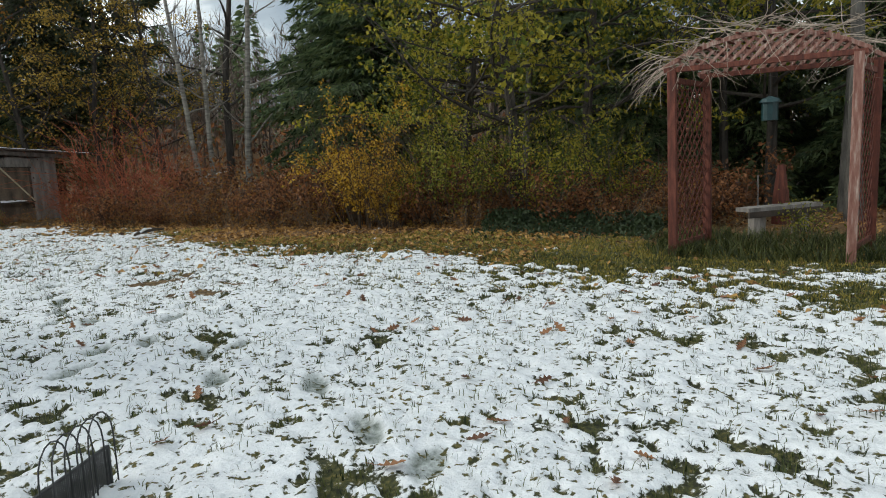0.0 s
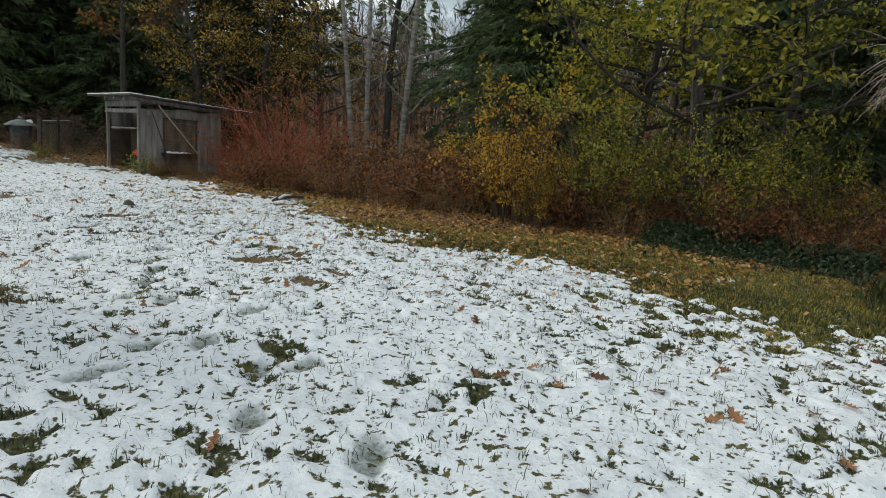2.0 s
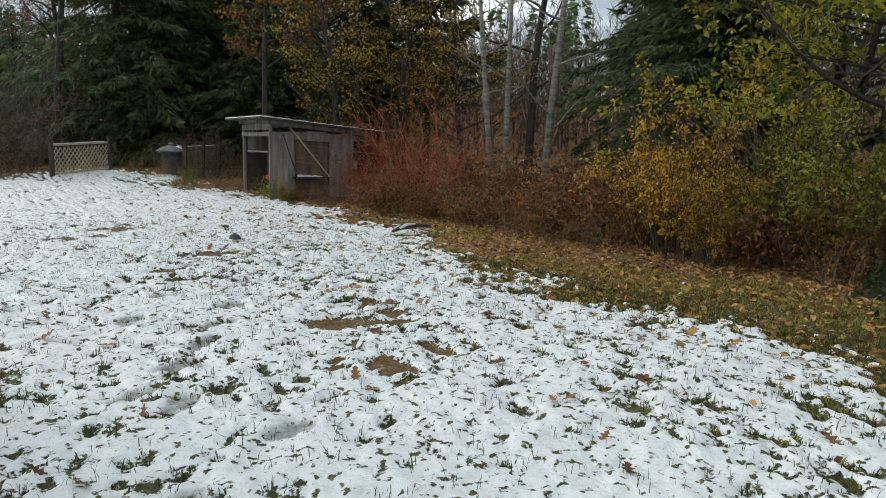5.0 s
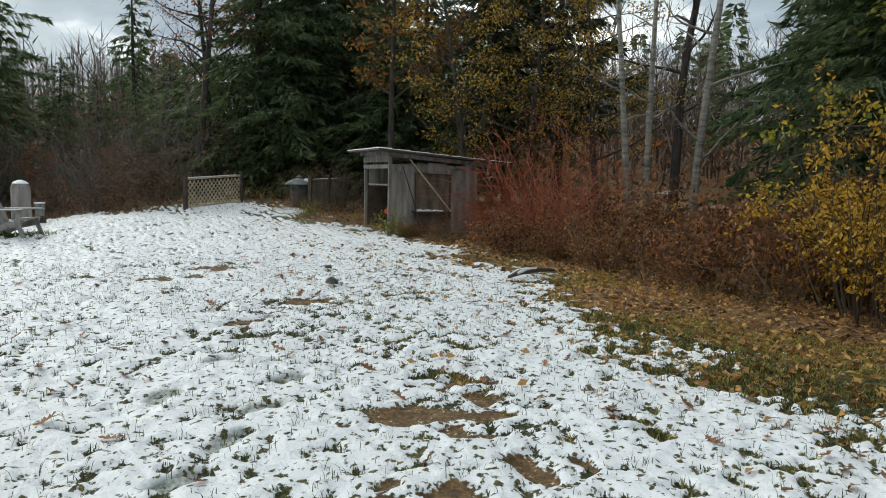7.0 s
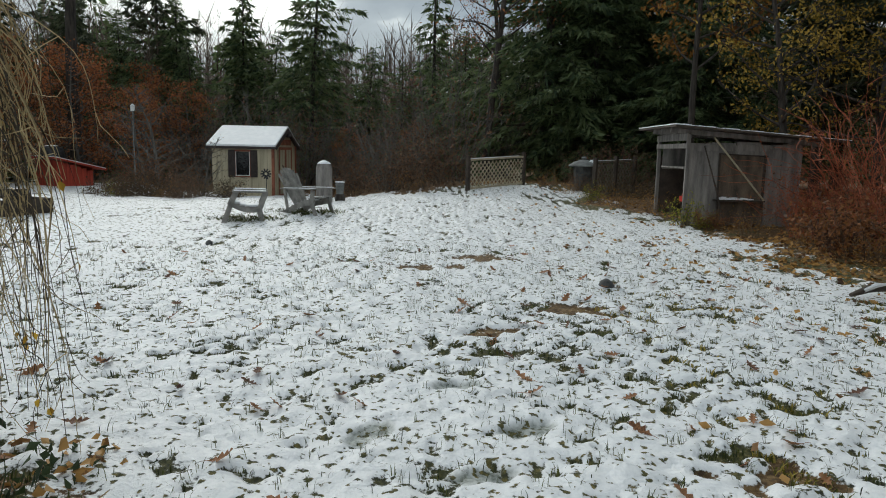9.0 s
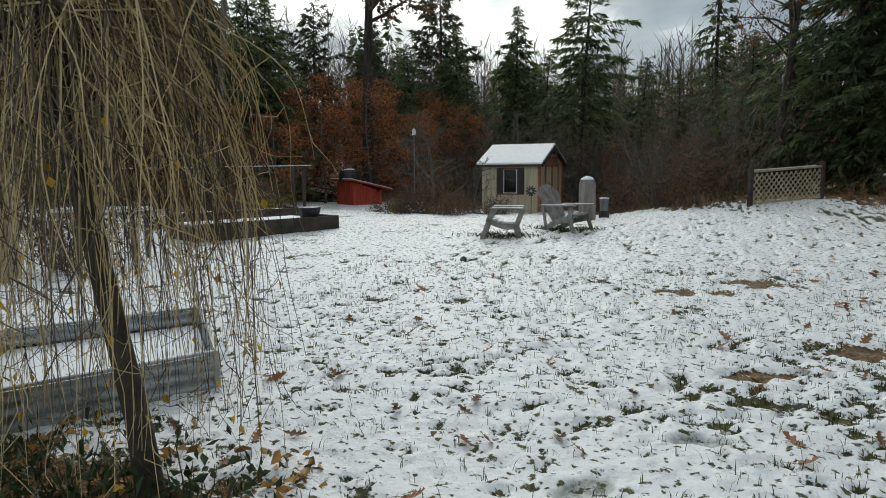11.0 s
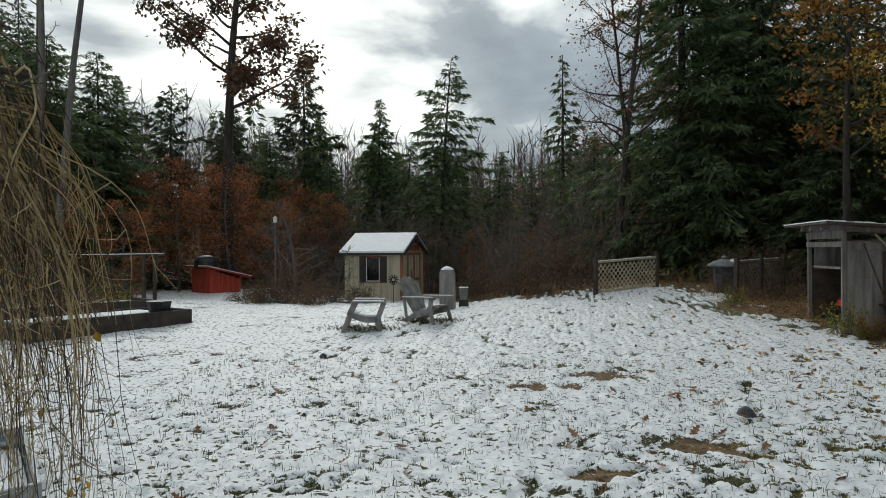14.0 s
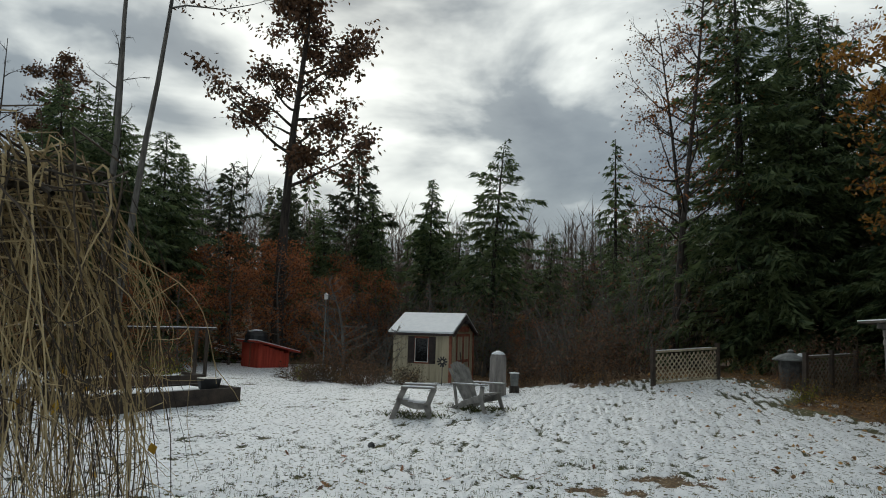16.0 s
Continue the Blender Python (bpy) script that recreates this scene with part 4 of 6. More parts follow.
# ---------------------------------------------------------------- cream shed
def build_cream_shed():
    x0, y0 = -3.26, 23.4
    z0 = G(x0, y0) - 0.05
    L, D, H, R = 1.92, 2.4, 1.66, 0.50
    rz = -7
    # local x runs from the door end back along the eave wall
    sh = thing("garden_shed", pose(x0, y0, z0, 0, 0, rz), "cream plank garden shed with brown trim and snowy roof", "shed")
    n = 12
    for k in range(n):
        a = -L + L * k / n
        if a > -1.30 and a < -0.68:
            for z, h in ((0.35, 0.70), (1.55, 0.22)):
                part("wall_plank", Shape().box((a + L / n / 2, 0, z), (L / n - 0.006, 0.03, h)), CREAM, sh)
        else:
            part("wall_plank", Shape().box((a + L / n / 2, 0.002 * (k % 2), H / 2), (L / n - 0.006, 0.03, H)), CREAM, sh)
    part("back_wall", Shape().box((-L / 2, D, H / 2), (L, 0.03, H)), CREAM, sh)
    for x, nm in ((0.0, "gable_wall"), (-L, "gable_wall")):
        s = Shape()
        t = 0.016
        prof = [(0, 0), (D, 0), (D, H), (D / 2, H + R), (0, H)]
        vs = [(x + dx, y, z) for dx in (-t, t) for y, z in prof]
        s.add(vs, [(0, 1, 2, 3, 4), (9, 8, 7, 6, 5)] + [(i, 5 + i, 5 + (i + 1) % 5, (i + 1) % 5) for i in range(5)])
        part(nm, s, CREAM, sh)
    for k in range(1, 9):
        part("gable_batten", Shape().box((0.022, D * k / 9, H / 2), (0.012, 0.018, H)), CREAM, sh)
    for x, y in ((0.02, 0.0), (0.02, D)):
        part("corner_trim", Shape().box((x, y - 0.012, H / 2), (0.085, 0.05, H + 0.01)), TRIM_BROWN, sh)
    # window with shutters
    w = new("window")
    w.parent = sh
    cx = -0.94
    part("pane", Shape().box((cx, 0.01, 1.07), (0.46, 0.01, 0.74)), GLASS_DARK, w)
    for u in (-0.24, 0.24):
        part("window_frame", Shape().box((cx + u, -0.02, 1.07), (0.045, 0.035, 0.80)), TRIM_BROWN, w)
    for z in (0.67, 1.47):
        part("window_frame", Shape().box((cx, -0.02, z), (0.54, 0.04, 0.05)), TRIM_BROWN, w)
    for u in (-0.215, 0.215):
        part("window_edge", Shape().box((cx + u, -0.042, 1.07), (0.018, 0.012, 0.74)), WHITE_PAINT, w)
    part("window_edge", Shape().box((cx, -0.046, 0.70), (0.46, 0.012, 0.02)), WHITE_PAINT, w)
    for u in (-0.355, 0.355):
        sl = part("shutter", Shape().box((cx + u, -0.03, 1.07), (0.22, 0.03, 0.84)), SHUTTER, sh)
        for k in range(8):
            part("slat", Shape().box((cx + u, -0.052, 0.74 + k * 0.095), (0.17, 0.012, 0.06)), SHUTTER, sl)
    # double door in the gable
    d = part("door", Shape().box((0.03, D * 0.5, 0.80), (0.03, 1.26, 1.56)), CREAM, sh)
    for y in (-0.66, -0.03, 0.03, 0.66):
        part("door_trim", Shape().box((0.052, D * 0.5 + y, 0.80), (0.02, 0.075, 1.58)), TRIM_BROWN, d)
    for z in (0.06, 0.72, 1.56):
        part("door_trim", Shape().box((0.055, D * 0.5, z), (0.02, 1.36, 0.085)), TRIM_BROWN, d)
    part("transom", Shape().box((0.04, D * 0.5, 1.76), (0.03, 1.2, 0.18)), TRIM_BROWN, sh)
    part("gable_lamp", Shape().tube([(0.05, D / 2, H + 0.34), (0.16, D / 2, H + 0.34), (0.18, D / 2, H + 0.28)], [0.05, 0.08, 0.09], 8, True), SHUTTER, sh)
    # roof
    ov = 0.16
    for sgn in (0, 1):
        e0 = (-0.14, H - 0.10) if sgn == 0 else (D + 0.14, H - 0.10)
        p, q = Vector((-L - ov, e0[0], e0[1])), Vector((ov, e0[0], e0[1]))
        rp = Vector((0, D / 2 - e0[0], H + R + 0.02 - e0[1]))
        for nm, lift, th, mat, inset in (("roof", 0.0, 0.04, SHUTTER, 0), ("roof_snow", 0.045, 0.055, SNOW, 0.02)):
            s = Shape()
            up = Vector((0, 0, lift))
            tv = Vector((0, 0, th))
            a, b = p + up + Vector((inset, 0, 0)), q + up - Vector((inset, 0, 0))
            vs = [a, b, b + rp, a + rp, a + tv, b + tv, b + rp + tv, a + rp + tv]
            s.add([tuple(v) for v in vs], [(3, 2, 1, 0), (4, 5, 6, 7), (0, 1, 5, 4), (1, 2, 6, 5), (2, 3, 7, 6), (3, 0, 4, 7)])
            part(nm, s, mat, sh, "even white snow" if mat is SNOW else "")
        part("fascia", Shape().board((-L - ov, e0[0], H - 0.11), (ov, e0[0], H - 0.09), 0.03, 0.06), SHUTTER, sh)
        part("barge_board", Shape().board((ov, e0[0], H - 0.12), (ov, D / 2, H + R - 0.02), 0.025, 0.07), SHUTTER, sh)
    m = sh.matrix_world
    sv = thing("snow_shovel", m @ pose(0.25, 0.35, 0.0), "pale plastic shovel leaning on the shed door", "shovel")
    part("handle", Shape().tube([(0.15, -0.25, 0.35), (-0.17, 0.45, 1.02)], [0.017, 0.017], 6, True), WOOD_DARK, sv)
    part("blade", Shape().board((0.21, -0.37, 0.0), (0.14, -0.23, 0.38), 0.28, 0.02, (1, 0, 0.3)), WHITE_PAINT, sv)
    wm = thing("garden_windmill", on_ground(-3.02, 21.2, 0, -0.15), "small dark metal garden windmill on a stake", "ornament")
    part("stake", Shape().tube([(0, 0, -0.1), (0, 0, 0.82)], [0.012, 0.012], 5, True), BLACK_WIRE, wm)
    for k in range(10):
        a = 2 * math.pi * k / 10
        part("vane", Shape().board((0.04 * math.cos(a), -0.02, 0.86 + 0.04 * math.sin(a)), (0.15 * math.cos(a), -0.03, 0.86 + 0.15 * math.sin(a)), 0.045, 0.006, (0.4 * math.sin(a), 1, -0.4 * math.cos(a)), 0.001), BLACK_RUBBER, wm)


build_cream_shed()


# ---------------------------------------------------------------- red shed, feeder pole, trellis, beds, brush
def build_red_shed():
    x, y = -11.35, 26.5
    sh = thing("red_shed", pose(x, y, G(x, y) - 0.05, 0, 0, -34), "low barn-red wooden shed with sloping roof", "shed")
    for k in range(6):
        part("front_board", Shape().box((-1.32 + 0.22 * k + 0.11, 0, 0.5), (0.214, 0.03, 1.02)), RED_PAINT, sh)
    part("door_batten", Shape().box((-0.62, -0.022, 0.5), (0.09, 0.02, 1.0)), TRIM_BROWN, sh)
    for k in range(6):
        part("side_board", Shape().box((0, 0.11 + 0.22 * k, 0.48 - 0.035 * k), (0.03, 0.214, 1.0 - 0.07 * k)), RED_PAINT, sh)
    part("back_wall", Shape().box((-0.66, 1.32, 0.4), (1.3, 0.03, 0.7)), RED_PAINT, sh)
    part("far_wall", Shape().box((-1.33, 0.66, 0.4), (0.03, 1.3, 0.75)), RED_PAINT, sh)
    part("roof", Shape().board((-0.66, -0.18, 1.09), (-0.66, 1.75, 0.66), 1.75, 0.05), RED_PAINT, sh)
    part("roof_snow", Shape().board((-0.66, -0.16, 1.135), (-0.66, 1.72, 0.71), 1.68, 0.03), SNOW, sh)
    m = sh.matrix_world
    tub = thing("black_tub", m @ pose(-0.70, 0.25, 1.09), "black plastic tub upside down on the red roof", "tub")
    part("bowl", Shape().tube([(0, 0, -0.06), (0, 0, 0.22), (0.02, 0, 0.36), (0.02, 0, 0.40)], [0.46, 0.43, 0.34, 0.2], 16, True), BLACK_RUBBER, tub)
    part("snow_cap", Shape().tube([(0.02, 0, 0.395), (0.02, 0, 0.425), (0.02, 0, 0.44)], [0.24, 0.18, 0.06], 12, True), SNOW, tub)
    part("rim", Shape().tube([(0, 0, -0.07), (0, 0, -0.02)], [0.49, 0.49], 16, True), BLACK_RUBBER, tub)


def build_pole():
    fp = thing("feeder_pole", on_ground(-7.7, 24.0), "thin pale pole with a small bird feeder on top", "pole")
    part("shaft", Shape().tube([(0, 0, -0.1), (0, 0, 2.62)], [0.022, 0.018], 8, True), STONE_PALE, fp)
    part("arm", Shape().board((-0.10, 0, 2.58), (0.10, 0, 2.62), 0.025, 0.02), STONE_PALE, fp)
    part("feeder", Shape().tube([(0, 0, 2.60), (0, 0, 2.76), (0, 0, 2.82)], [0.06, 0.07, 0.015], 8, True), WHITE_PAINT, fp)


def build_trellis():
    tr = thing("garden_trellis", on_ground(-9.7, 20.1), "dark post-and-rail garden trellis with snowy top rail", "trellis")
    z = 1.35
    for dx, dy in ((0, 0), (-0.18, -0.25), (-2.6, -1.2), (-4.4, -2.0)):
        part("post", Shape().board((dx, dy, -0.2), (dx, dy, z + 0.05), 0.08, 0.08), WOOD_DARK, tr)
    part("rail", Shape().tube([(0.25, 0.1, z + 0.05), (-4.8, -2.2, z)], [0.035, 0.03], 6, True), WOOD_DARK, tr)
    part("rail_snow", Shape().board((0.22, 0.1, z + 0.085), (-4.8, -2.2, z + 0.035), 0.05, 0.025), SNOW, tr)
    for k in range(8):
        t = k / 8
        part("cane", Shape().tube([(-4.6 * t, -2.1 * t, 0), (-4.6 * t + 0.1, -2.1 * t, z)], [0.012, 0.01], 4), TWIG, tr)


def build_beds():
    be = thing("raised_bed", on_ground(-5.28, 14.0, 64), "dark timber raised garden bed with snow inside", "garden bed")
    L, W, h = 2.9, 1.1, 0.24
    part("side_board", Shape().board((0, 0, h / 2), (-L, 0, h / 2), 0.05, h + 0.06), WOOD_DARK, be)
    part("side_board", Shape().board((0, W, h / 2), (-L, W, h / 2), 0.05, h + 0.06), WOOD_DARK, be)
    part("end_board", Shape().board((0, 0, h / 2), (0, W, h / 2), 0.05, h + 0.06), WOOD_DARK, be)
    part("soil", Shape().box((-L / 2, W / 2, h / 2 - 0.03), (L - 0.05, W - 0.05, h)), WOOD_DARK, be)
    part("snow_cover", Shape().box((-L * 0.55, W / 2 + 0.1, h - 0.005), (L * 0.8, W * 0.6, 0.03)), SNOW, be)
    pot = thing("black_planter", be.matrix_world @ pose(-0.45, 0.3, h - 0.04), "black plastic planter on the raised bed", "planter")
    part("pot", Shape().tube([(0, 0, 0), (0, 0, 0.22), (0, 0, 0.24)], [0.17, 0.22, 0.22], 12, True), BLACK_RUBBER, pot)
    b2 = thing("raised_bed", on_ground(-7.6, 16.6, 60), "dark timber raised bed with dead plants", "garden bed")
    part("side_board", Shape().board((0, 0, 0.12), (-3.0, 0, 0.12), 0.05, 0.3), WOOD_DARK, b2)
    part("end_board", Shape().board((0, 0, 0.12), (0, 1.0, 0.12), 0.05, 0.3), WOOD_DARK, b2)
    part("soil", Shape().box((-1.5, 0.5, 0.1), (2.95, 0.95, 0.22)), WOOD_DARK, b2)
    part("snow_cover", Shape().box((-1.5, 0.5, 0.22), (2.5, 0.7, 0.03)), SNOW, b2)
    # galvanised bed by the weeping tree
    P = [Vector((-2.24, 4.59, 0)), Vector((-1.62, 5.62, 0)), Vector((-2.63, 6.69, 0)), Vector((-3.45, 5.55, 0))]
    z = G(-2.4, 5.5)
    mb = thing("metal_raised_bed", Matrix.Translation((P[0].x, P[0].y, z)), "corrugated galvanised steel raised bed filled with snow", "garden bed")
    for k in range(4):
        a, b = P[k] - P[0], P[(k + 1) % 4] - P[0]
        d = (b - a).normalized()
        n = Vector((d.y, -d.x, 0))
        s = Shape()
        prof = [(0.0, 0.0)] + [(0.004 + 0.011 * math.sin(j * 1.05), 0.015 + j * 0.0125) for j in range(19)]
        vs, m = [], len(prof)
        for e in (a, b):
            vs += [tuple(e + n * o + Vector((0, 0, zz))) for o, zz in prof]
            vs += [tuple(e + n * (o - 0.006) + Vector((0, 0, zz))) for o, zz in prof]
        fs = []
        for j in range(m - 1):
            fs += [(j, 2 * m + j, 2 * m + j + 1, j + 1), (m + j + 1, 3 * m + j + 1, 3 * m + j, m + j)]
        fs.append((m - 1, 3 * m - 1, 4 * m - 1, 2 * m - 1))
        s.add(vs, fs)
        part("panel", s, GALV, mb, smooth=True)
        part("rim", Shape().board(a + Vector((0, 0, 0.255)), b + Vector((0, 0, 0.255)), 0.03, 0.018), GALV, mb)
        part("corner_bracket", Shape().board(a + Vector((0, 0, 0)), a + Vector((0, 0, 0.26)), 0.035, 0.035, d), GALV, mb)
    c = sum((p - P[0] for p in P), Vector()) / 4
    s = Shape()
    ring = [c + (p - P[0] - c) * 0.97 for p in P]
    s.add([(p.x, p.y, 0.02) for p in ring] + [(p.x, p.y, 0.12) for p in ring], [(4, 5, 6, 7), (0, 1, 5, 4), (1, 2, 6, 5), (2, 3, 7, 6), (3, 0, 4, 7)])
    part("snow_fill", s, SNOW, mb)


def build_edging():
    ed = thing("wire_edging", pose(-1.425, 0.45, GH(-1.425, 0.45)), "black wire hoop edging with a mesh planter basket", "edging")
    d = Vector((-0.40, -0.14, 0)).normalized()
    for k in range(5):
        a = d * (k * 0.072 - 0.02) + Vector((-d.y, d.x, 0)) * 0.02
        b = a + d * 0.17
        top = 0.34
        pts = [a + Vector((0, 0, -0.05)), a + Vector((0, 0, 0.22))]
        for j in range(1, 8):
            t = math.pi * j / 8
            pts.append((a + b) / 2 - (b - a) / 2 * math.cos(t) + Vector((0, 0, 0.22 + (top - 0.22) * math.sin(t))))
        pts += [b + Vector((0, 0, 0.22)), b + Vector((0, 0, -0.05))]
        part("hoop", Shape().tube(pts, [0.0035] * len(pts), 5), BLACK_WIRE, ed)
    e = Vector((-0.40, -0.14, 0)) * 1.5
    L = e.length
    u = e / L
    mesh_wire = Shape()
    for k in range(60):
        p = u * (L * k / 59)
        mesh_wire.board(p + Vector((0, 0, 0.0)), p + Vector((0, 0, 0.165)), 0.0045, 0.003, (u.y, -u.x, 0), 0.0005)
    for k in range(22):
        z = 0.003 + 0.0075 * k
        mesh_wire.board(Vector((0, 0, z)), u * L + Vector((0, 0, z)), 0.003, 0.0045, (0, 0, 1), 0.0005)
    part("basket_mesh", mesh_wire, BLACK_WIRE, ed)
    part("basket_rim", Shape().board(Vector((0, 0, 0.168)), u * L + Vector((0, 0, 0.168)), 0.016, 0.012), BLACK_WIRE, ed)
    part("basket_post", Shape().board(Vector((0, 0, -0.03)), Vector((0, 0, 0.172)), 0.014, 0.014), BLACK_WIRE, ed)


def build_stones():
    for x, y, r in ((2.97, 8.48, 0.085), (-1.72, 10.95, 0.05)):
        s, rr = Shape(), np.random.default_rng(int(x * 100) % 97)
        pts = [(0, 0, -0.5 * r), (0.05 * r, 0, 0), (0, 0.06 * r, 0.5 * r), (0.1 * r, 0, 0.8 * r)]
        s.tube(pts, [r * 0.9, r, r * 0.75, r * 0.3], 9, True)
        ob = new("field_stone", s.mesh("field_stone", STONE, True))
        ob.matrix_world = pose(x, y, GH(x, y), 4, 7, 30 * x)
        tagged(ob, "dark rounded field stone lying in the snow", "stone", "stones on the lawn")
    lg = thing("rotting_log", pose(5.75, 8.25, GH(5.75, 8.25), 0, 0, 25), "dark rotting log with snow on top", "log")
    part("bark", Shape().tube([(-0.55, 0, 0.06), (-0.2, 0.03, 0.09), (0.25, 0, 0.08), (0.6, -0.04, 0.05)], [0.02, 0.04, 0.034, 0.018], 9, True), WOOD_DARK, lg)
    part("log_snow", Shape().tube([(-0.35, 0, 0.085), (-0.1, 0.02, 0.115), (0.15, 0, 0.105)], [0.02, 0.03, 0.018], 7, True), SNOW, lg)


def build_woodpile():
    wp = thing("brush_pile", on_ground(-14.0, 29.0), "dark pile of cut branches dusted with snow", "brush pile")
    rr = np.random.default_rng(3)
    for k in range(16):
        a = Vector((rr.uniform(-0.9, -0.3), rr.uniform(-0.4, 0.4), rr.uniform(0.0, 0.75)))
        b = Vector((rr.uniform(0.8, 1.7), rr.uniform(-0.4, 0.4), rr.uniform(0.0, 0.35)))
        st = part("branch", Shape().tube([a, b], [0.05, 0.035], 6, True), WOOD_DARK, wp)
        part("branch_snow", Shape().tube([a + Vector((0, 0, 0.05)), b + Vector((0, 0, 0.035))], [0.03, 0.02], 5, True), SNOW, st)


build_red_shed()
build_pole()
build_trellis()
build_beds()
build_edging()
build_stones()
build_woodpile()


def build_left_side():
    wall = thing("pale_tank", on_ground(-7.0, 7.9), "pale cream storage tank among garden shrubs", "tank")
    part("body", Shape().tube([(0, 0, -0.1), (0, 0, 1.15), (0, 0, 1.25)], [0.55, 0.55, 0.45], 16, True), CREAM, wall)
    bn = thing("garden_table", on_ground(-6.6, 9.6, 20), "grey garden table covered with snow", "table")
    part("top", Shape().box((0, 0, 0.72), (1.2, 0.6, 0.04)), WOOD_GREY, bn)
    part("snow_top", Shape().box((0, 0, 0.765), (1.16, 0.56, 0.05)), SNOW, bn)
    for x in (-0.5, 0.5):
        for y in (-0.22, 0.22):
            part("leg", Shape().board((x, y, -0.1), (x, y, 0.7), 0.06, 0.06), WOOD_GREY, bn)


build_left_side()

# ---------------------------------------------------------------- trees and shrubs
def bent(p, d, length, steps, rr, wob=0.12, pull=0.0):
    pts, d = [Vector(p)], Vector(d).normalized()
    for _ in range(steps):
        d = (d + Vector((rr.normal(), rr.normal(), rr.normal())) * wob + Vector((0, 0, pull))).normalized()
        pts.append(pts[-1] + d * (length / steps))
    return pts


def conifer(h, r, seed, boughs=240, per=70, spray=0.34, start=0.06, droop=0.30, power=0.85, gap=0.0, lean=0.0, up=0.12, tip=0.03, slim=0.30):
    """Trunk and crown shapes of a needle tree: long flat boughs fringed with feathery sprays."""
    rr = np.random.default_rng(seed)
    T, C = Shape(), Shape()
    sway = lambda z: Vector((lean * z * z / h, 0.15 * math.sin(z * 0.5 + seed) * z / h, z))
    T.tube([sway(h * k / 7) for k in range(8)], [h * 0.014 * (1 - k / 7.3) + 0.012 for k in range(8)], 6)
    T.tube([sway(-0.3), sway(0.0), sway(0.4)], [h * 0.02, h * 0.017, h * 0.014], 6)
    out = []
    for k in range(boughs):
        if rr.random() < gap:
            continue
        t = start + (1 - start) * (k + rr.random()) / boughs
        z, a = h * t, k * 2.4 + rr.normal() * 0.35
        side = 0.80 + 0.22 * math.sin(2 * a + seed + 0.5 * z) + 0.16 * math.sin(1.9 * z + 3 * a)
        L = r * ((1 - t) ** power + tip) * side * (rr.uniform(0.5, 1.12) if rr.random() < 0.85 else rr.uniform(1.0, 1.4))
        base = np.array(sway(z))
        ca, sa = math.cos(a), math.sin(a)
        rise, fall = up + 0.35 * t * t + rr.normal() * 0.08, droop * rr.uniform(0.6, 1.4) * (1.1 - 0.6 * t)
        at = lambda u: np.stack([base[0] + ca * L * u, base[1] + sa * L * u, base[2] + L * (rise * u - fall * u * u)], -1)
        P = at(np.array([0.0, 0.5, 0.95]))
        T.tube([tuple(p) for p in P], [0.020 * (1 - t) + 0.008, 0.012, 0.004], 3)
        n = max(10, int(per * L / r * 1.3))
        u = rr.random(n) ** 0.62 * 0.95 + 0.05
        sg = np.where(rr.random(n) < 0.5, -1.0, 1.0)
        off = sg * rr.random(n) * (0.30 * L * (1.05 - u) + 0.05)
        b = at(u) + np.stack([-sa * off, ca * off, -0.22 * np.abs(off) + rr.normal(size=n) * 0.03], -1)
        th = a + sg * rr.uniform(0.15, 1.15, n)
        d = np.stack([np.cos(th), np.sin(th), rr.normal(-0.45, 0.35, n)], -1)
        ln = spray * rr.uniform(0.5, 1.25, n) * (0.5 + 0.5 * min(1.0, 2.4 * (1 - t) + 0.15))
        w = np.stack([-np.sin(th), np.cos(th), rr.normal(0, 1.1, n)], -1) * (ln * slim * rr.uniform(0.6, 1.2, n))[:, None]
        out.append(np.stack([b - w * 0.5, b + w * 0.5, b + d * ln[:, None]], 1))
    C.tris(np.concatenate(out))
    return T, C


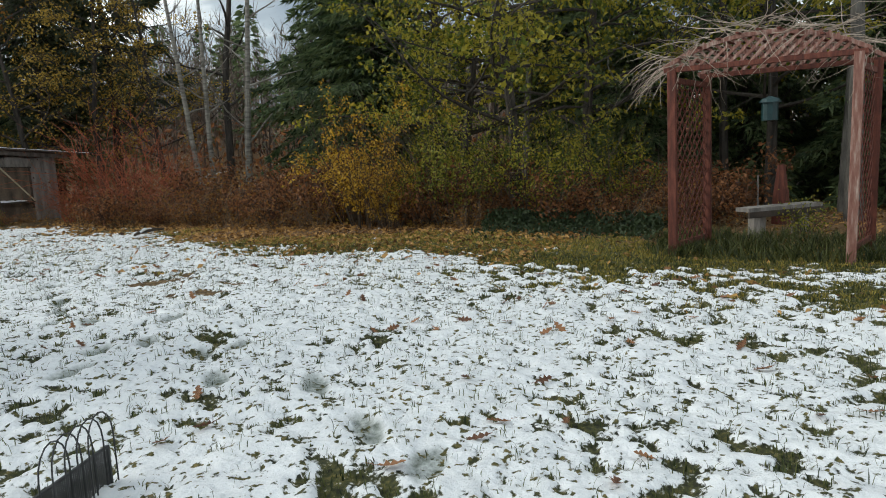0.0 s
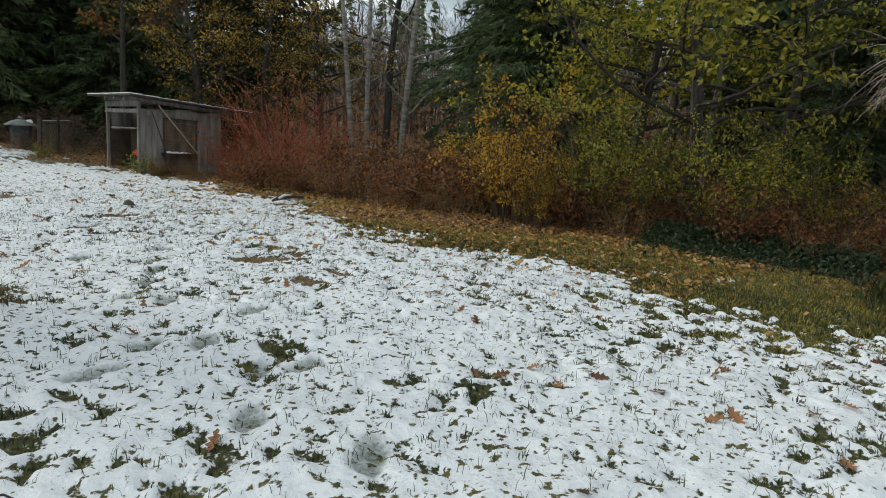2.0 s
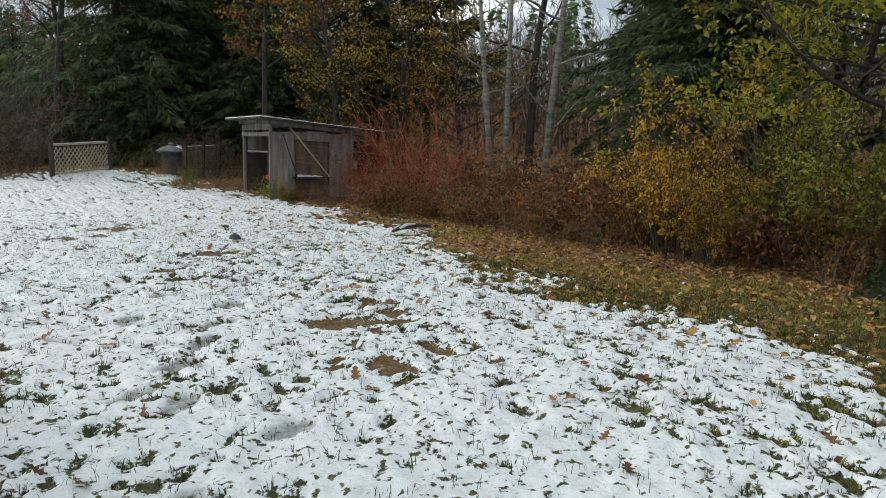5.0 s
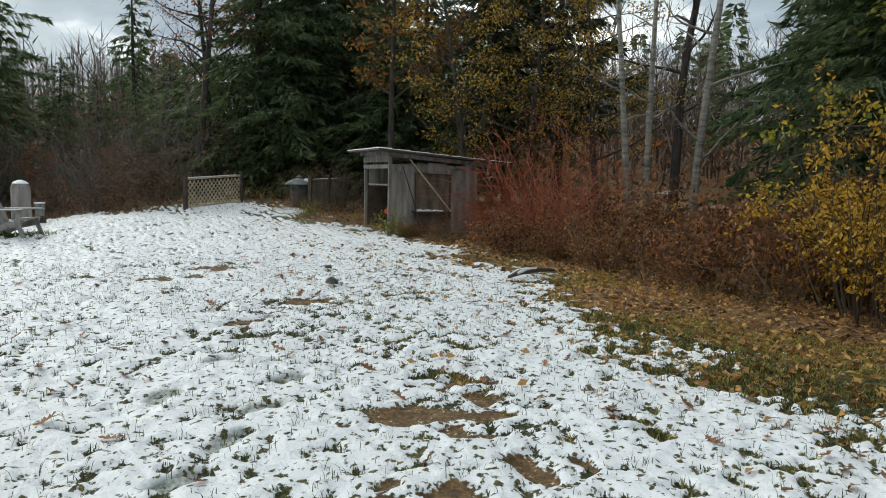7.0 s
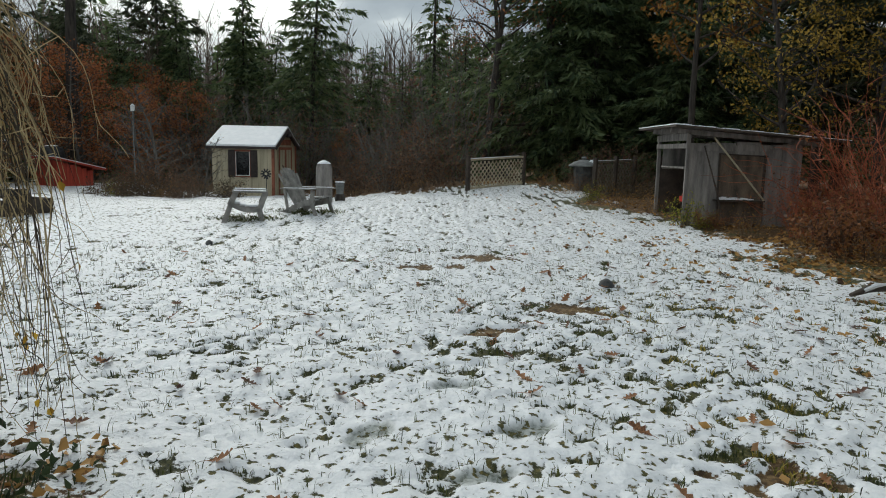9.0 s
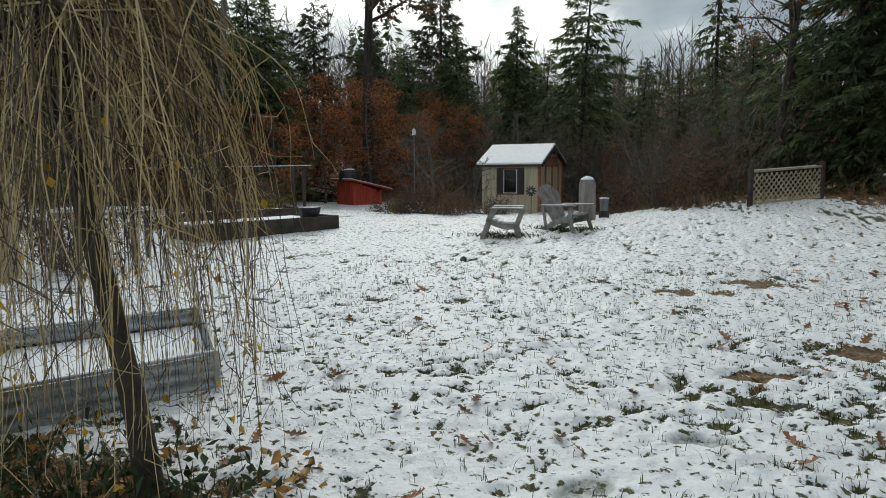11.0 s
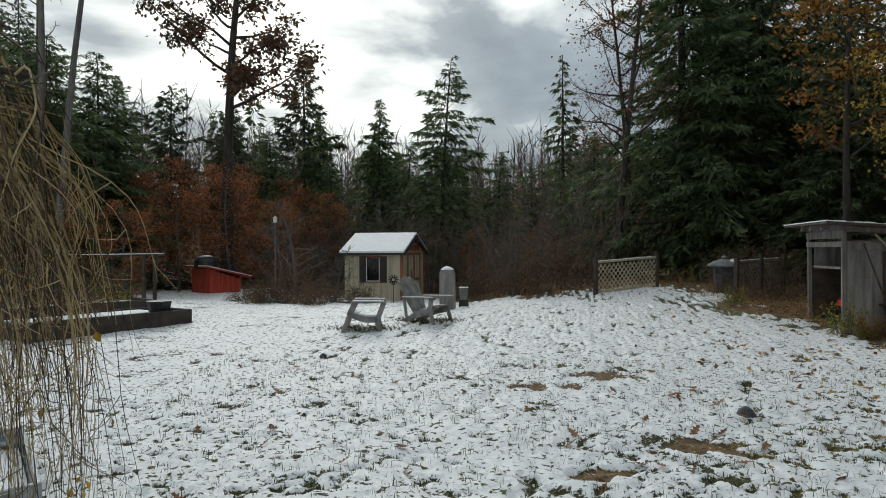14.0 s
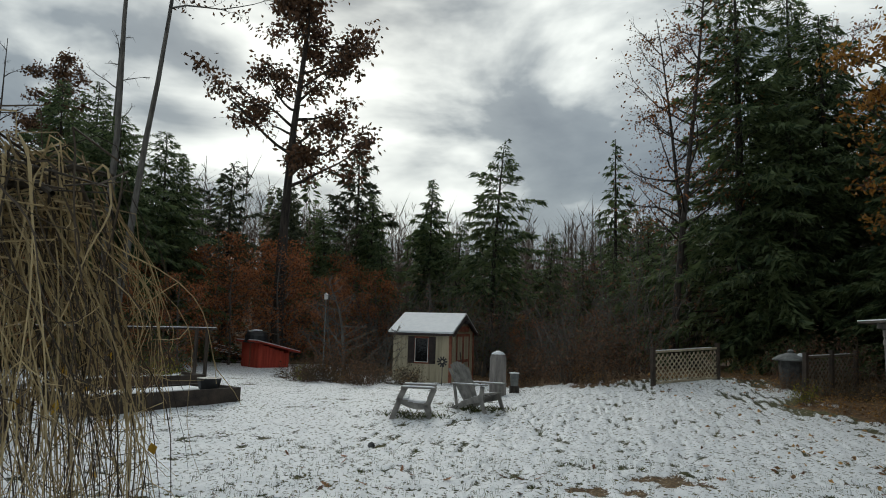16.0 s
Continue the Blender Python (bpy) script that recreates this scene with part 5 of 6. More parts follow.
def broadleaf(h, seed, leaves, size, spread=0.35, first=0.3, limbs=16, trunk_r=None, twigs=5, wob=0.05, lean=(0, 0), clump=0.22, up=0.55, share=0.24, flat=0.7):
    """Trunk with limbs and twigs, and a crown of single leaves round the twigs."""
    rr = np.random.default_rng(seed)
    T, C = Shape(), Shape()
    R = trunk_r or h * 0.012
    axis_pts = [Vector((0, 0, -0.25))]
    d = Vector((lean[0], lean[1], 1)).normalized()
    for k in range(10):
        d = (d + Vector((rr.normal() * wob, rr.normal() * wob, 0.03))).normalized()
        axis_pts.append(axis_pts[-1] + d * (h + 0.25) / 10)
    T.tube(axis_pts, [R * (1.25 if k == 0 else 1.0) * (1 - k / 10.6) + 0.006 for k in range(11)], 8)
    tips = []
    for k in range(limbs):
        t = first + (0.97 - first) * (k + rr.random()) / limbs
        i = min(int(t * 10), 9)
        p = axis_pts[i].lerp(axis_pts[i + 1], t * 10 - i)
        a = k * 2.4 + rr.normal() * 0.5
        L = h * spread * (1.15 - 0.8 * t) * rr.uniform(0.6, 1.2)
        pts = bent(p, (math.cos(a), math.sin(a), up * rr.uniform(0.5, 1.3)), L, 6, rr, 0.13, 0.03)
        rb = R * 0.42 * (1 - t * 0.7)
        T.tube(pts, [rb * (1 - j / 7) + 0.004 for j in range(7)], 5)
        for m in range(twigs):
            q = rr.uniform(1.2, 6)
            j = min(int(q), 5)
            b = pts[j].lerp(pts[j + 1], q - j)
            dd = (pts[j + 1] - pts[j]).normalized() + Vector((rr.normal(), rr.normal(), rr.normal() * 0.7)) * 0.7
            tw = bent(b, dd, L * rr.uniform(0.18, 0.42), 4, rr, 0.18, 0.0)
            T.tube(tw, [0.010, 0.008, 0.006, 0.004, 0.003], 3)
            tips += [(tw[2], 0.8), (tw[4], 1.0), (tw[3], 0.9)]
            for _ in range(2):
                fine = bent(tw[rr.integers(1, 4)], dd + Vector((rr.normal(), rr.normal(), rr.normal())) * 0.8, L * rr.uniform(0.08, 0.2), 3, rr, 0.2)
                T.tube(fine, [0.005, 0.004, 0.003, 0.002], 3)
                tips.append((fine[3], 1.0))
    order = rr.permutation(len(tips))[: max(1, int(len(tips) * share))]
    for _ in range(leaves):
        p, _w = tips[order[rr.integers(len(order))]]
        q = p + Vector((rr.normal(), rr.normal(), rr.normal() * flat)) * clump
        C.leaf(q, (rr.normal(), rr.normal(), rr.normal() * 0.8 - 0.5), size * rr.uniform(0.6, 1.3), size * rr.uniform(0.4, 0.7), rr.uniform(0.0, 0.3))
    return T, C


def shrub(h, r, seed, stems, leaves, size, arch=0.3, twig=0.006, clump=0.1, low=0.15, wob=0.09, share=0.5):
    rr = np.random.default_rng(seed)
    T, C, tips = Shape(), Shape(), []
    for k in range(stems):
        a = rr.uniform(0, 6.283)
        o = r * 0.35 * math.sqrt(rr.random())
        out = rr.uniform(0.1, 1.0) * r / h
        pts = bent((o * math.cos(a), o * math.sin(a), -0.05), (math.cos(a) * out, math.sin(a) * out, 1), h * rr.uniform(0.5, 1.08), 7, rr, wob, -arch * 0.08)
        T.tube(pts, [twig * (1.5 - 0.17 * j) for j in range(8)], 3)
        for m in range(4):
            j = int(rr.integers(2, 7))
            tw = bent(pts[j], (pts[j + 1 if j < 7 else j] - pts[j - 1]).normalized() + Vector((rr.normal(), rr.normal(), rr.normal() * 0.6)) * 0.75, h * rr.uniform(0.12, 0.35), 4, rr, 0.16)
            T.tube(tw, [twig * 0.8, twig * 0.65, twig * 0.5, twig * 0.4, twig * 0.3], 3)
            tips += tw[1:]
        tips += [p for p in pts[2:] if p.z > h * low]
    tips = [tips[k] for k in rr.permutation(len(tips))[: max(1, int(len(tips) * share))]]
    for _ in range(leaves):
        p = tips[rr.integers(len(tips))]
        C.leaf(p + Vector((rr.normal(), rr.normal(), rr.normal())) * clump, (rr.normal(), rr.normal(), rr.normal() - 0.3), size * rr.uniform(0.6, 1.3), size * rr.uniform(0.4, 0.65), rr.uniform(0, 0.3))
    return T, C


def plant(name, shapes, bark, leafs, x, y, label, category, group="", rz=0.0, scale=1.0, trunk="trunk", crown="crown"):
    tr = thing(name, on_ground(x, y, rz) @ Matrix.Diagonal((scale, scale, scale, 1)), label, category, group)
    part(trunk, shapes[0], bark, tr)
    if shapes[1].n:
        part(crown, shapes[1], leafs, tr)
    return tr


def again(ob, x, y, rz, scale, label=""):
    c = copy_thing(ob, on_ground(x, y, rz))
    c.scale = (scale, scale, scale)
    return tagged(c, label)


WOODS = "trees of the woods"
# the row of hemlocks and pines
hem_a = plant("hemlock_tree", conifer(15, 4.6, 1, 300, 150, 0.33, 0.04, power=0.72, droop=0.36, gap=0.12, slim=0.24), BARK, HEMLOCK, 6.0, 26.8, "tall dense dark green hemlock at the wood's edge", "tree", WOODS)
hem_b = plant("hemlock_tree", conifer(12, 4.2, 2, 270, 150, 0.33, 0.04, power=0.6, droop=0.38, gap=0.12, slim=0.24), BARK, HEMLOCK, 8.6, 26.5, "dark green hemlock with drooping boughs", "tree", WOODS)
spruce = plant("spruce_tree", conifer(9.5, 2.5, 3, 240, 95, 0.30, 0.03, gap=0.08, up=0.0, droop=0.22, power=0.85), BARK, HEMLOCK, -7.2, 36.8, "pointed dark spruce standing against the sky", "tree", WOODS)
pine_a = plant("pine_tree", conifer(12.5, 3.0, 4, 100, 130, 0.42, 0.2, up=0.25, droop=0.14, power=0.5, slim=0.22), BARK, PINE, -13.0, 41.5, "tall thin-crowned pine against the clouds", "tree", WOODS)
narrow = plant("spruce_tree", conifer(10.5, 1.6, 5, 110, 45, 0.32, 0.12, gap=0.12, up=0.0, power=0.7), BARK, HEMLOCK, 2.2, 36.0, "narrow sparse spruce with a bare tip", "tree", WOODS)
thin = plant("hemlock_tree", conifer(9.8, 3.1, 6, 190, 120, 0.30, 0.05, gap=0.15, slim=0.24, lean=0.05, power=0.5, droop=0.36), BARK, HEMLOCK, -3.2, 31.6, "loose-crowned young hemlock behind the garden shed", "tree", WOODS)
for x, y, rz, s, src in ((7.3, 25.4, 100, 0.72, hem_b), (8.2, 28.4, 45, 0.95, hem_a), (10.3, 25.4, 45, 0.8, hem_b), (9.5, 22.5, 20, 0.62, hem_b), (11.6, 24.2, 80, 0.8, hem_a), (13.5, 21.2, 10, 0.78, hem_a),
                         (13.8, 8.0, 40, 0.75, hem_b), (17.5, 11.0, 150, 0.85, hem_a), (15.2, 8.6, 250, 0.8, hem_b), (20.0, 12.6, 30, 0.9, hem_a), (14.6, -6.8, 140, 0.7, hem_b), (15.6, -1.6, 250, 0.66, hem_b), (20.5, 4.5, 77, 0.8, hem_a), (16.4, 2.6, 130, 0.85, hem_b), (19.5, -1.5, 75, 0.85, hem_a),
                         (-10.3, 36.4, 10, 0.92, spruce), (-7.9, 39.3, 100, 0.85, spruce), (-8.9, 34.5, 210, 0.62, thin), (-5.6, 35.5, 33, 0.72, thin), (-0.8, 33.4, 80, 0.62, thin),
                         (-14.8, 22.2, 10, 0.72, hem_b), (-16.4, 27.2, 70, 0.8, hem_b), (-16.0, 21.0, 140, 0.78, hem_b), (19.5, -8.5, 90, 0.85, hem_b), (16.5, -11.0, 200, 0.7, hem_a), (13.8, -4.4, 40, 0.6, hem_b), (17.2, -4.6, 20, 0.8, hem_b), (18.0, -14.0, 60, 0.8, hem_b), (22.5, -6.0, 60, 0.85, hem_a), (13.2, 0.6, 200, 0.55, hem_b), (11.9, -7.6, 80, 0.5, hem_b), (-11.6, 34.0, 15, 0.6, thin), (-13.0, 36.5, 120, 0.65, hem_b), (-3.6, 38.0, 220, 0.7, thin), (0.6, 36.0, 300, 0.55, thin), (-16.6, 23.6, 50, 0.78, hem_b), (-18.5, 25.5, 200, 0.75, hem_a), (-20.5, 20.5, 20, 0.7, hem_b), (-17.2, 29.5, 330, 0.62, hem_a),
                         (-15.5, 37.0, 12, 0.7, pine_a), (-17.8, 35.0, 60, 0.8, pine_a), (-16.8, 40.0, 140, 0.75, pine_a), (13.0, 17.5, 70, 0.9, pine_a), (11.4, 18.8, 190, 0.85, pine_a),
                         (3.4, 31.8, 15, 0.5, hem_b), (2.0, 29.0, 150, 0.42, thin), (-22.0, 28.5, 45, 0.75, hem_a)):
    again(src, x, y, rz, s)

# birches and the dark leaning trunk
b1 = plant("birch_tree", broadleaf(10, 21, 0, 0.05, 0.12, 0.25, 15, 0.075, 3, 0.025, (-0.045, 0.0)), BIRCH, LEAF_BROWN, 10.05, 11.0, "slender pale birch without leaves", "tree", "birches by the shrubs")
b2 = plant("birch_tree", broadleaf(10, 22, 0, 0.05, 0.11, 0.25, 14, 0.070, 3, 0.02, (-0.015, 0.02)), BIRCH, LEAF_BROWN, 10.4, 10.9, "slender white birch with dark knots", "tree", "birches by the shrubs")
b3 = plant("birch_tree", broadleaf(11, 23, 0, 0.05, 0.13, 0.15, 15, 0.095, 3, 0.02, (0.012, 0.0)), BIRCH, LEAF_BROWN, 11.1, 10.4, "thicker grey-white birch with a low crooked limb", "tree", "birches by the shrubs")
plant("dark_tree", broadleaf(11, 24, 0, 0.05, 0.22, 0.25, 14, 0.12, 4, 0.05, (0.03, 0.0)), BARK, LEAF_BROWN, 11.7, 11.6, "dark bare tree with crooked limbs behind birches", "tree", WOODS)

# the big bare-limbed trees to the sky
oak = plant("oak_tree", broadleaf(17, 31, 9500, 0.20, 0.22, 0.36, 32, 0.21, 7, 0.02, (0.01, 0.0), 0.22, 0.45), BARK, LEAF_BROWN, -12.0, 29.3, "tall oak still holding withered brown leaves", "tree", WOODS, 0.0, 1.22)
plant("twin_tree", broadleaf(17, 32, 900, 0.15, 0.22, 0.62, 16, 0.125, 5, 0.02, (0.0, 0.0), 0.2), BARK_GREY, LEAF_BROWN, -12.1, 18.5, "tall grey trunk with a high thin crown", "tree", WOODS)
plant("twin_tree", broadleaf(17, 33, 800, 0.15, 0.22, 0.62, 16, 0.115, 5, 0.02, (0.10, 0.02), 0.2), BARK_GREY, LEAF_BROWN, -11.9, 18.7, "leaning grey trunk beside its twin", "tree", WOODS)
or_a = plant("maple_tree", broadleaf(14, 34, 2200, 0.11, 0.25, 0.32, 24, 0.13, 8, 0.03, share=0.4), BARK, LEAF_RUSSET, 3.7, 25.6, "thin maple with a few pink-brown leaves", "tree", WOODS)

# leafy trees of the right side
yel = plant("maple_tree", broadleaf(7.5, 41, 4200, 0.09, 0.34, 0.22, 26, 0.10, 6, 0.05, clump=0.22, share=0.2, flat=0.35), BARK, LEAF_OLDGOLD, 9.3, 16.4, "maple with thinning olive-gold leaves behind the shed", "tree", WOODS)
org = plant("maple_tree", broadleaf(8.5, 42, 2600, 0.14, 0.28, 0.36, 20, 0.10, 6, 0.05, clump=0.25, share=0.16, flat=0.4), BARK, LEAF_ORANGE, 7.9, 18.6, "maple with orange-brown autumn leaves", "tree", WOODS)
grn = plant("maple_tree", broadleaf(8.5, 43, 6500, 0.115, 0.40, 0.20, 30, 0.12, 7, 0.06, clump=0.21, up=0.22, share=0.18, flat=0.28), BARK, LEAF_GREEN, 9.1, 2.2, "maple with yellow-green autumn leaves", "tree", WOODS)
for x, y, rz, s, src in ((11.3, 1.4, 70, 1.0, grn), (10.9, 4.0, 160, 1.0, grn), (12.5, -2.2, 20, 1.0, grn), (13.6, 5.2, 140, 1.0, grn),
                         (10.6, 15.4, 80, 1.0, yel), (11.5, 13.8, 30, 0.9, yel), (4.5, 27.4, 220, 0.9, or_a), (9.8, 28.5, 100, 0.95, or_a), (-20, 24, 30, 0.7, oak)):
    again(src, x, y, rz, s)

# bare trunks deep in the woods
bare = [plant("bare_tree", broadleaf(12 + k, 50 + k, 0, 0.05, 0.18, 0.3, 15, 0.085 + 0.02 * k, 5, 0.03), BARK if k % 2 else BARK_GREY, LEAF_BROWN, x, y, "bare grey-brown forest tree", "tree", WOODS) for k, (x, y) in enumerate(((12.0, 3.0), (13.4, -1.2), (9.9, -3.4), (14.5, 6.5)))]
rr = np.random.default_rng(17)
for k in range(70):
    z = k % 7
    if z < 3:
        x, y = rr.uniform(11, 26), rr.uniform(-15, 13)
    elif z < 4:
        x, y = rr.uniform(7, 24), rr.uniform(22, 38)
    elif z < 6:
        x, y = rr.uniform(-22, 7), rr.uniform(34, 50)
    else:
        x, y = rr.uniform(-30, -16), rr.uniform(12, 36)
    again(bare[k % 4], x, y, rr.uniform(0, 360), rr.uniform(0.6, 1.05) * (0.60 if 4 <= z < 6 else 1))

# copper beeches and thickets along the back
cop = plant("beech_tree", broadleaf(5.0, 61, 3600, 0.11, 0.42, 0.12, 24, 0.06, 6, 0.06, clump=0.22, up=0.3), BARK_GREY, LEAF_COPPER, -11.5, 28.6, "young beech holding copper-red leaves", "tree", WOODS)
for x, y, rz, s in ((-12.0, 22.2, 40, 0.62), (-13.2, 20.6, 140, 0.66), (-14.6, 19.0, 250, 0.7), (-9.2, 28.2, 30, 0.7), (-13.2, 27.6, 40, 0.85), (-9.6, 29.4, 100, 0.75), (-15.0, 29.0, 190, 1.1), (-12.6, 31.5, 250, 1.1), (-16.5, 25.5, 20, 0.9), (-8.2, 31.0, 60, 0.8), (-1.2, 28.0, 10, 0.45), (1.0, 28.6, 120, 0.4), (-18.0, 30.5, 70, 1.1), (-10.4, 33.5, 300, 1.0)):
    again(cop, x, y, rz, s)
thicket = plant("bare_thicket", shrub(3.4, 1.8, 62, 34, 520, 0.09, 0.05, 0.010, 0.14, 0.3, share=0.2), BARK_GREY, LEAF_BROWN, -4.6, 27.6, "tall thicket of bare grey-brown saplings", "shrub", "thickets", trunk="branching", crown="foliage")
for k in range(22):
    x = rr.uniform(-14, 4.5)
    y = float(np.interp(x, BACK_X, BACK_Y)) + rr.uniform(0.8, 7.5)
    if -7.5 < x < -2.0 and y < 27.5:
        continue
    again(thicket, x, y, rr.uniform(0, 360), rr.uniform(0.6, 1.25))
brown_bush = plant("brown_bush", shrub(1.5, 1.3, 63, 34, 1100, 0.08, 0.5, 0.006, 0.12), TWIG, LEAF_BROWN, 1.4, 19.9, "low brown bush with withered leaves", "shrub", "withered bushes", trunk="branching", crown="foliage")
for x, y, s in ((0.4, 20.6, 0.9), (2.0, 21.2, 1.1), (-0.6, 22.8, 0.9), (-5.6, 20.6, 0.75), (-4.7, 19.4, 0.5), (-6.2, 21.6, 0.9), (6.0, 20.8, 0.8), (7.2, 19.6, 0.9), (-8.0, 25.0, 0.5), (5.4, 19.2, 0.35), (-6.6, 19.8, 0.55),
                (-6.9, 13.2, 0.55), (-8.0, 14.6, 0.6), (-6.1, 8.7, 0.6), (-8.2, 10.4, 0.9), (-5.2, 22.6, 0.5), (-1.7, 24.6, 0.4), (-9.5, 17.5, 0.7), (-11.6, 18.4, 0.6)):
    again(brown_bush, x, y, rr.uniform(0, 360), s)
fruit = plant("fruit_tree", broadleaf(3.6, 64, 120, 0.06, 0.5, 0.15, 20, 0.07, 8, 0.12, clump=0.2, up=0.35), BARK_GREY, LEAF_ORANGE, -6.9, 24.0, "bare spreading fruit tree beside the garden shed", "tree")
again(fruit, -8.0, 25.8, 80, 0.85)
again(fruit, -5.0, 22.0, 200, 0.5, "low tangle of bare branches beside the garden shed")
tangle = plant("dark_bush", shrub(0.9, 1.3, 66, 44, 700, 0.06, 0.9, 0.007, 0.09, 0.0, wob=0.2), TWIG, LEAF_DARK, -5.3, 20.8, "dark tangled low bush with withered leaves", "shrub", "dark low bushes", trunk="branching", crown="foliage")
for x, y, s in ((-4.3, 21.4, 0.9), (-6.2, 20.2, 0.8), (-6.9, 21.2, 0.9), (-3.9, 20.9, 0.45), (-7.8, 22.0, 0.8), (6.4, 18.6, 0.9), (7.4, 17.6, 1.0), (5.6, 19.0, 0.5), (-10.5, 16.0, 0.8), (-8.8, 13.4, 0.7)):
    again(tangle, x, y, rr.uniform(0, 360), s)

# shrub border along the right edge
red = plant("red_twig_bush", shrub(3.1, 1.9, 71, 72, 700, 0.065, 0.8, 0.0085, 0.08, wob=0.17), RED_TWIG, LEAF_RUSSET, 9.0, 12.8, "spreading bush of bare red-brown twigs", "shrub", "red twig bushes", trunk="branching", crown="foliage")
again(red, 8.3, 11.2, 100, 0.66)
again(red, 9.8, 11.6, 220, 0.62)
again(red, 8.0, 12.6, 300, 0.42)
gold = plant("golden_shrub", shrub(2.6, 1.25, 72, 40, 3600, 0.070, 0.2, 0.008, 0.06, 0.04, share=0.22), TWIG, LEAF_YELLOW, 7.75, 4.75, "upright shrub with golden-yellow leaves", "shrub", "golden shrubs", trunk="branching", crown="foliage")
again(gold, 8.2, 5.5, 140, 0.62)
again(gold, 7.5, 4.1, 250, 0.5)
lime = plant("green_shrub", shrub(2.6, 1.5, 73, 24, 3400, 0.068, 0.3, 0.008, 0.11, 0.5, share=0.12), TWIG, LEAF_LIME, 8.3, 3.1, "shrub with bright yellow-green leaves", "shrub", "green shrubs", trunk="branching", crown="foliage")
green = plant("green_shrub", shrub(2.5, 1.5, 74, 22, 2600, 0.068, 0.3, 0.008, 0.11, 0.55, share=0.10), TWIG, LEAF_GREEN, 8.4, 1.6, "shrub with olive and yellow leaves", "shrub", "green shrubs", trunk="branching", crown="foliage")
again(green, 8.9, 3.9, 60, 1.05)
again(green, 9.3, 0.3, 170, 0.9)
russet = plant("russet_shrub", shrub(1.15, 1.1, 75, 30, 1900, 0.08, 0.4, 0.005, 0.10, share=0.28), TWIG, LEAF_RUSSET, 8.0, 6.8, "low shrub with russet and brown leaves", "shrub", "russet shrubs", trunk="branching", crown="foliage")
for x, y, s in ((8.3, 7.8, 1.0), (7.7, 8.8, 0.9), (8.6, 9.6, 1.15), (9.6, 8.4, 1.2), (9.3, 6.6, 1.2), (8.6, 5.9, 0.9), (8.5, 2.4, 0.9), (8.2, 1.0, 0.8), (8.9, 1.9, 1.0), (8.5, 0.0, 0.85), (9.2, -0.9, 0.9), (8.9, 4.4, 1.1), (7.5, 9.8, 0.7), (7.2, 10.6, 0.7), (9.6, 10.4, 1.1),
                (8.0, 3.6, 0.8), (9.8, 3.0, 1.2), (10.4, 7.4, 1.3), (10.6, 9.4, 1.2), (10.0, 5.4, 1.3), (6.2, 13.4, 0.28), (6.9, 13.5, 0.3), (10.6, -1.2, 1.0), (11.2, 0.2, 1.2)):
    again(russet, x, y, rr.uniform(0, 360), s * rr.uniform(0.55, 1.3))
brush = plant("bare_brush", shrub(1.2, 0.9, 77, 24, 300, 0.06, 0.6, 0.0045, 0.08, wob=0.18), TAN_TWIG, LEAF_ORANGE, 7.3, 7.6, "thin tan stalks and dead brush at the wood's edge", "shrub", "dead brush", trunk="branching", crown="foliage")
for x, y, s in ((7.4, 8.6, 0.8), (7.7, 9.4, 1.0), (7.2, 6.6, 0.7), (7.5, 5.8, 0.9), (7.3, 10.4, 0.7), (7.0, 11.4, 0.6), (8.9, 7.4, 1.3), (9.2, 9.0, 1.4), (7.6, 2.6, 0.7), (7.9, 0.2, 0.8), (8.5, -0.8, 0.9), (9.4, 2.2, 1.3), (6.6, 12.6, 0.5), (5.6, 16.4, 0.5), (5.3, 17.6, 0.4), (5.0, 18.6, 0.45), (5.9, 15.2, 0.5), (4.9, 20.8, 0.6), (1.0, 19.6, 0.6), (-4.0, 21.6, 0.5), (-5.4, 20.0, 0.6), (-1.2, 23.4, 0.6)):
    again(brush, x, y, rr.uniform(0, 360), s)
again(red, 7.5, 12.5, 40, 0.45)
weed = plant("yellow_weed", shrub(0.55, 0.4, 76, 26, 420, 0.05, 0.3, 0.003, 0.05, 0.05), TWIG, LEAF_LIME, 5.85, 13.6, "yellow-green weeds by the shed's open end", "weed", "weeds", trunk="branching", crown="foliage")
again(weed, 6.1, 13.3, 90, 0.6)
again(weed, 5.2, 17.2, 30, 0.8)
again(weed, 8.0, -2.6, 50, 1.1)
again(weed, -8.6, 16.4, 10, 1.3)
again(weed, -6.8, 20.4, 60, 0.9)


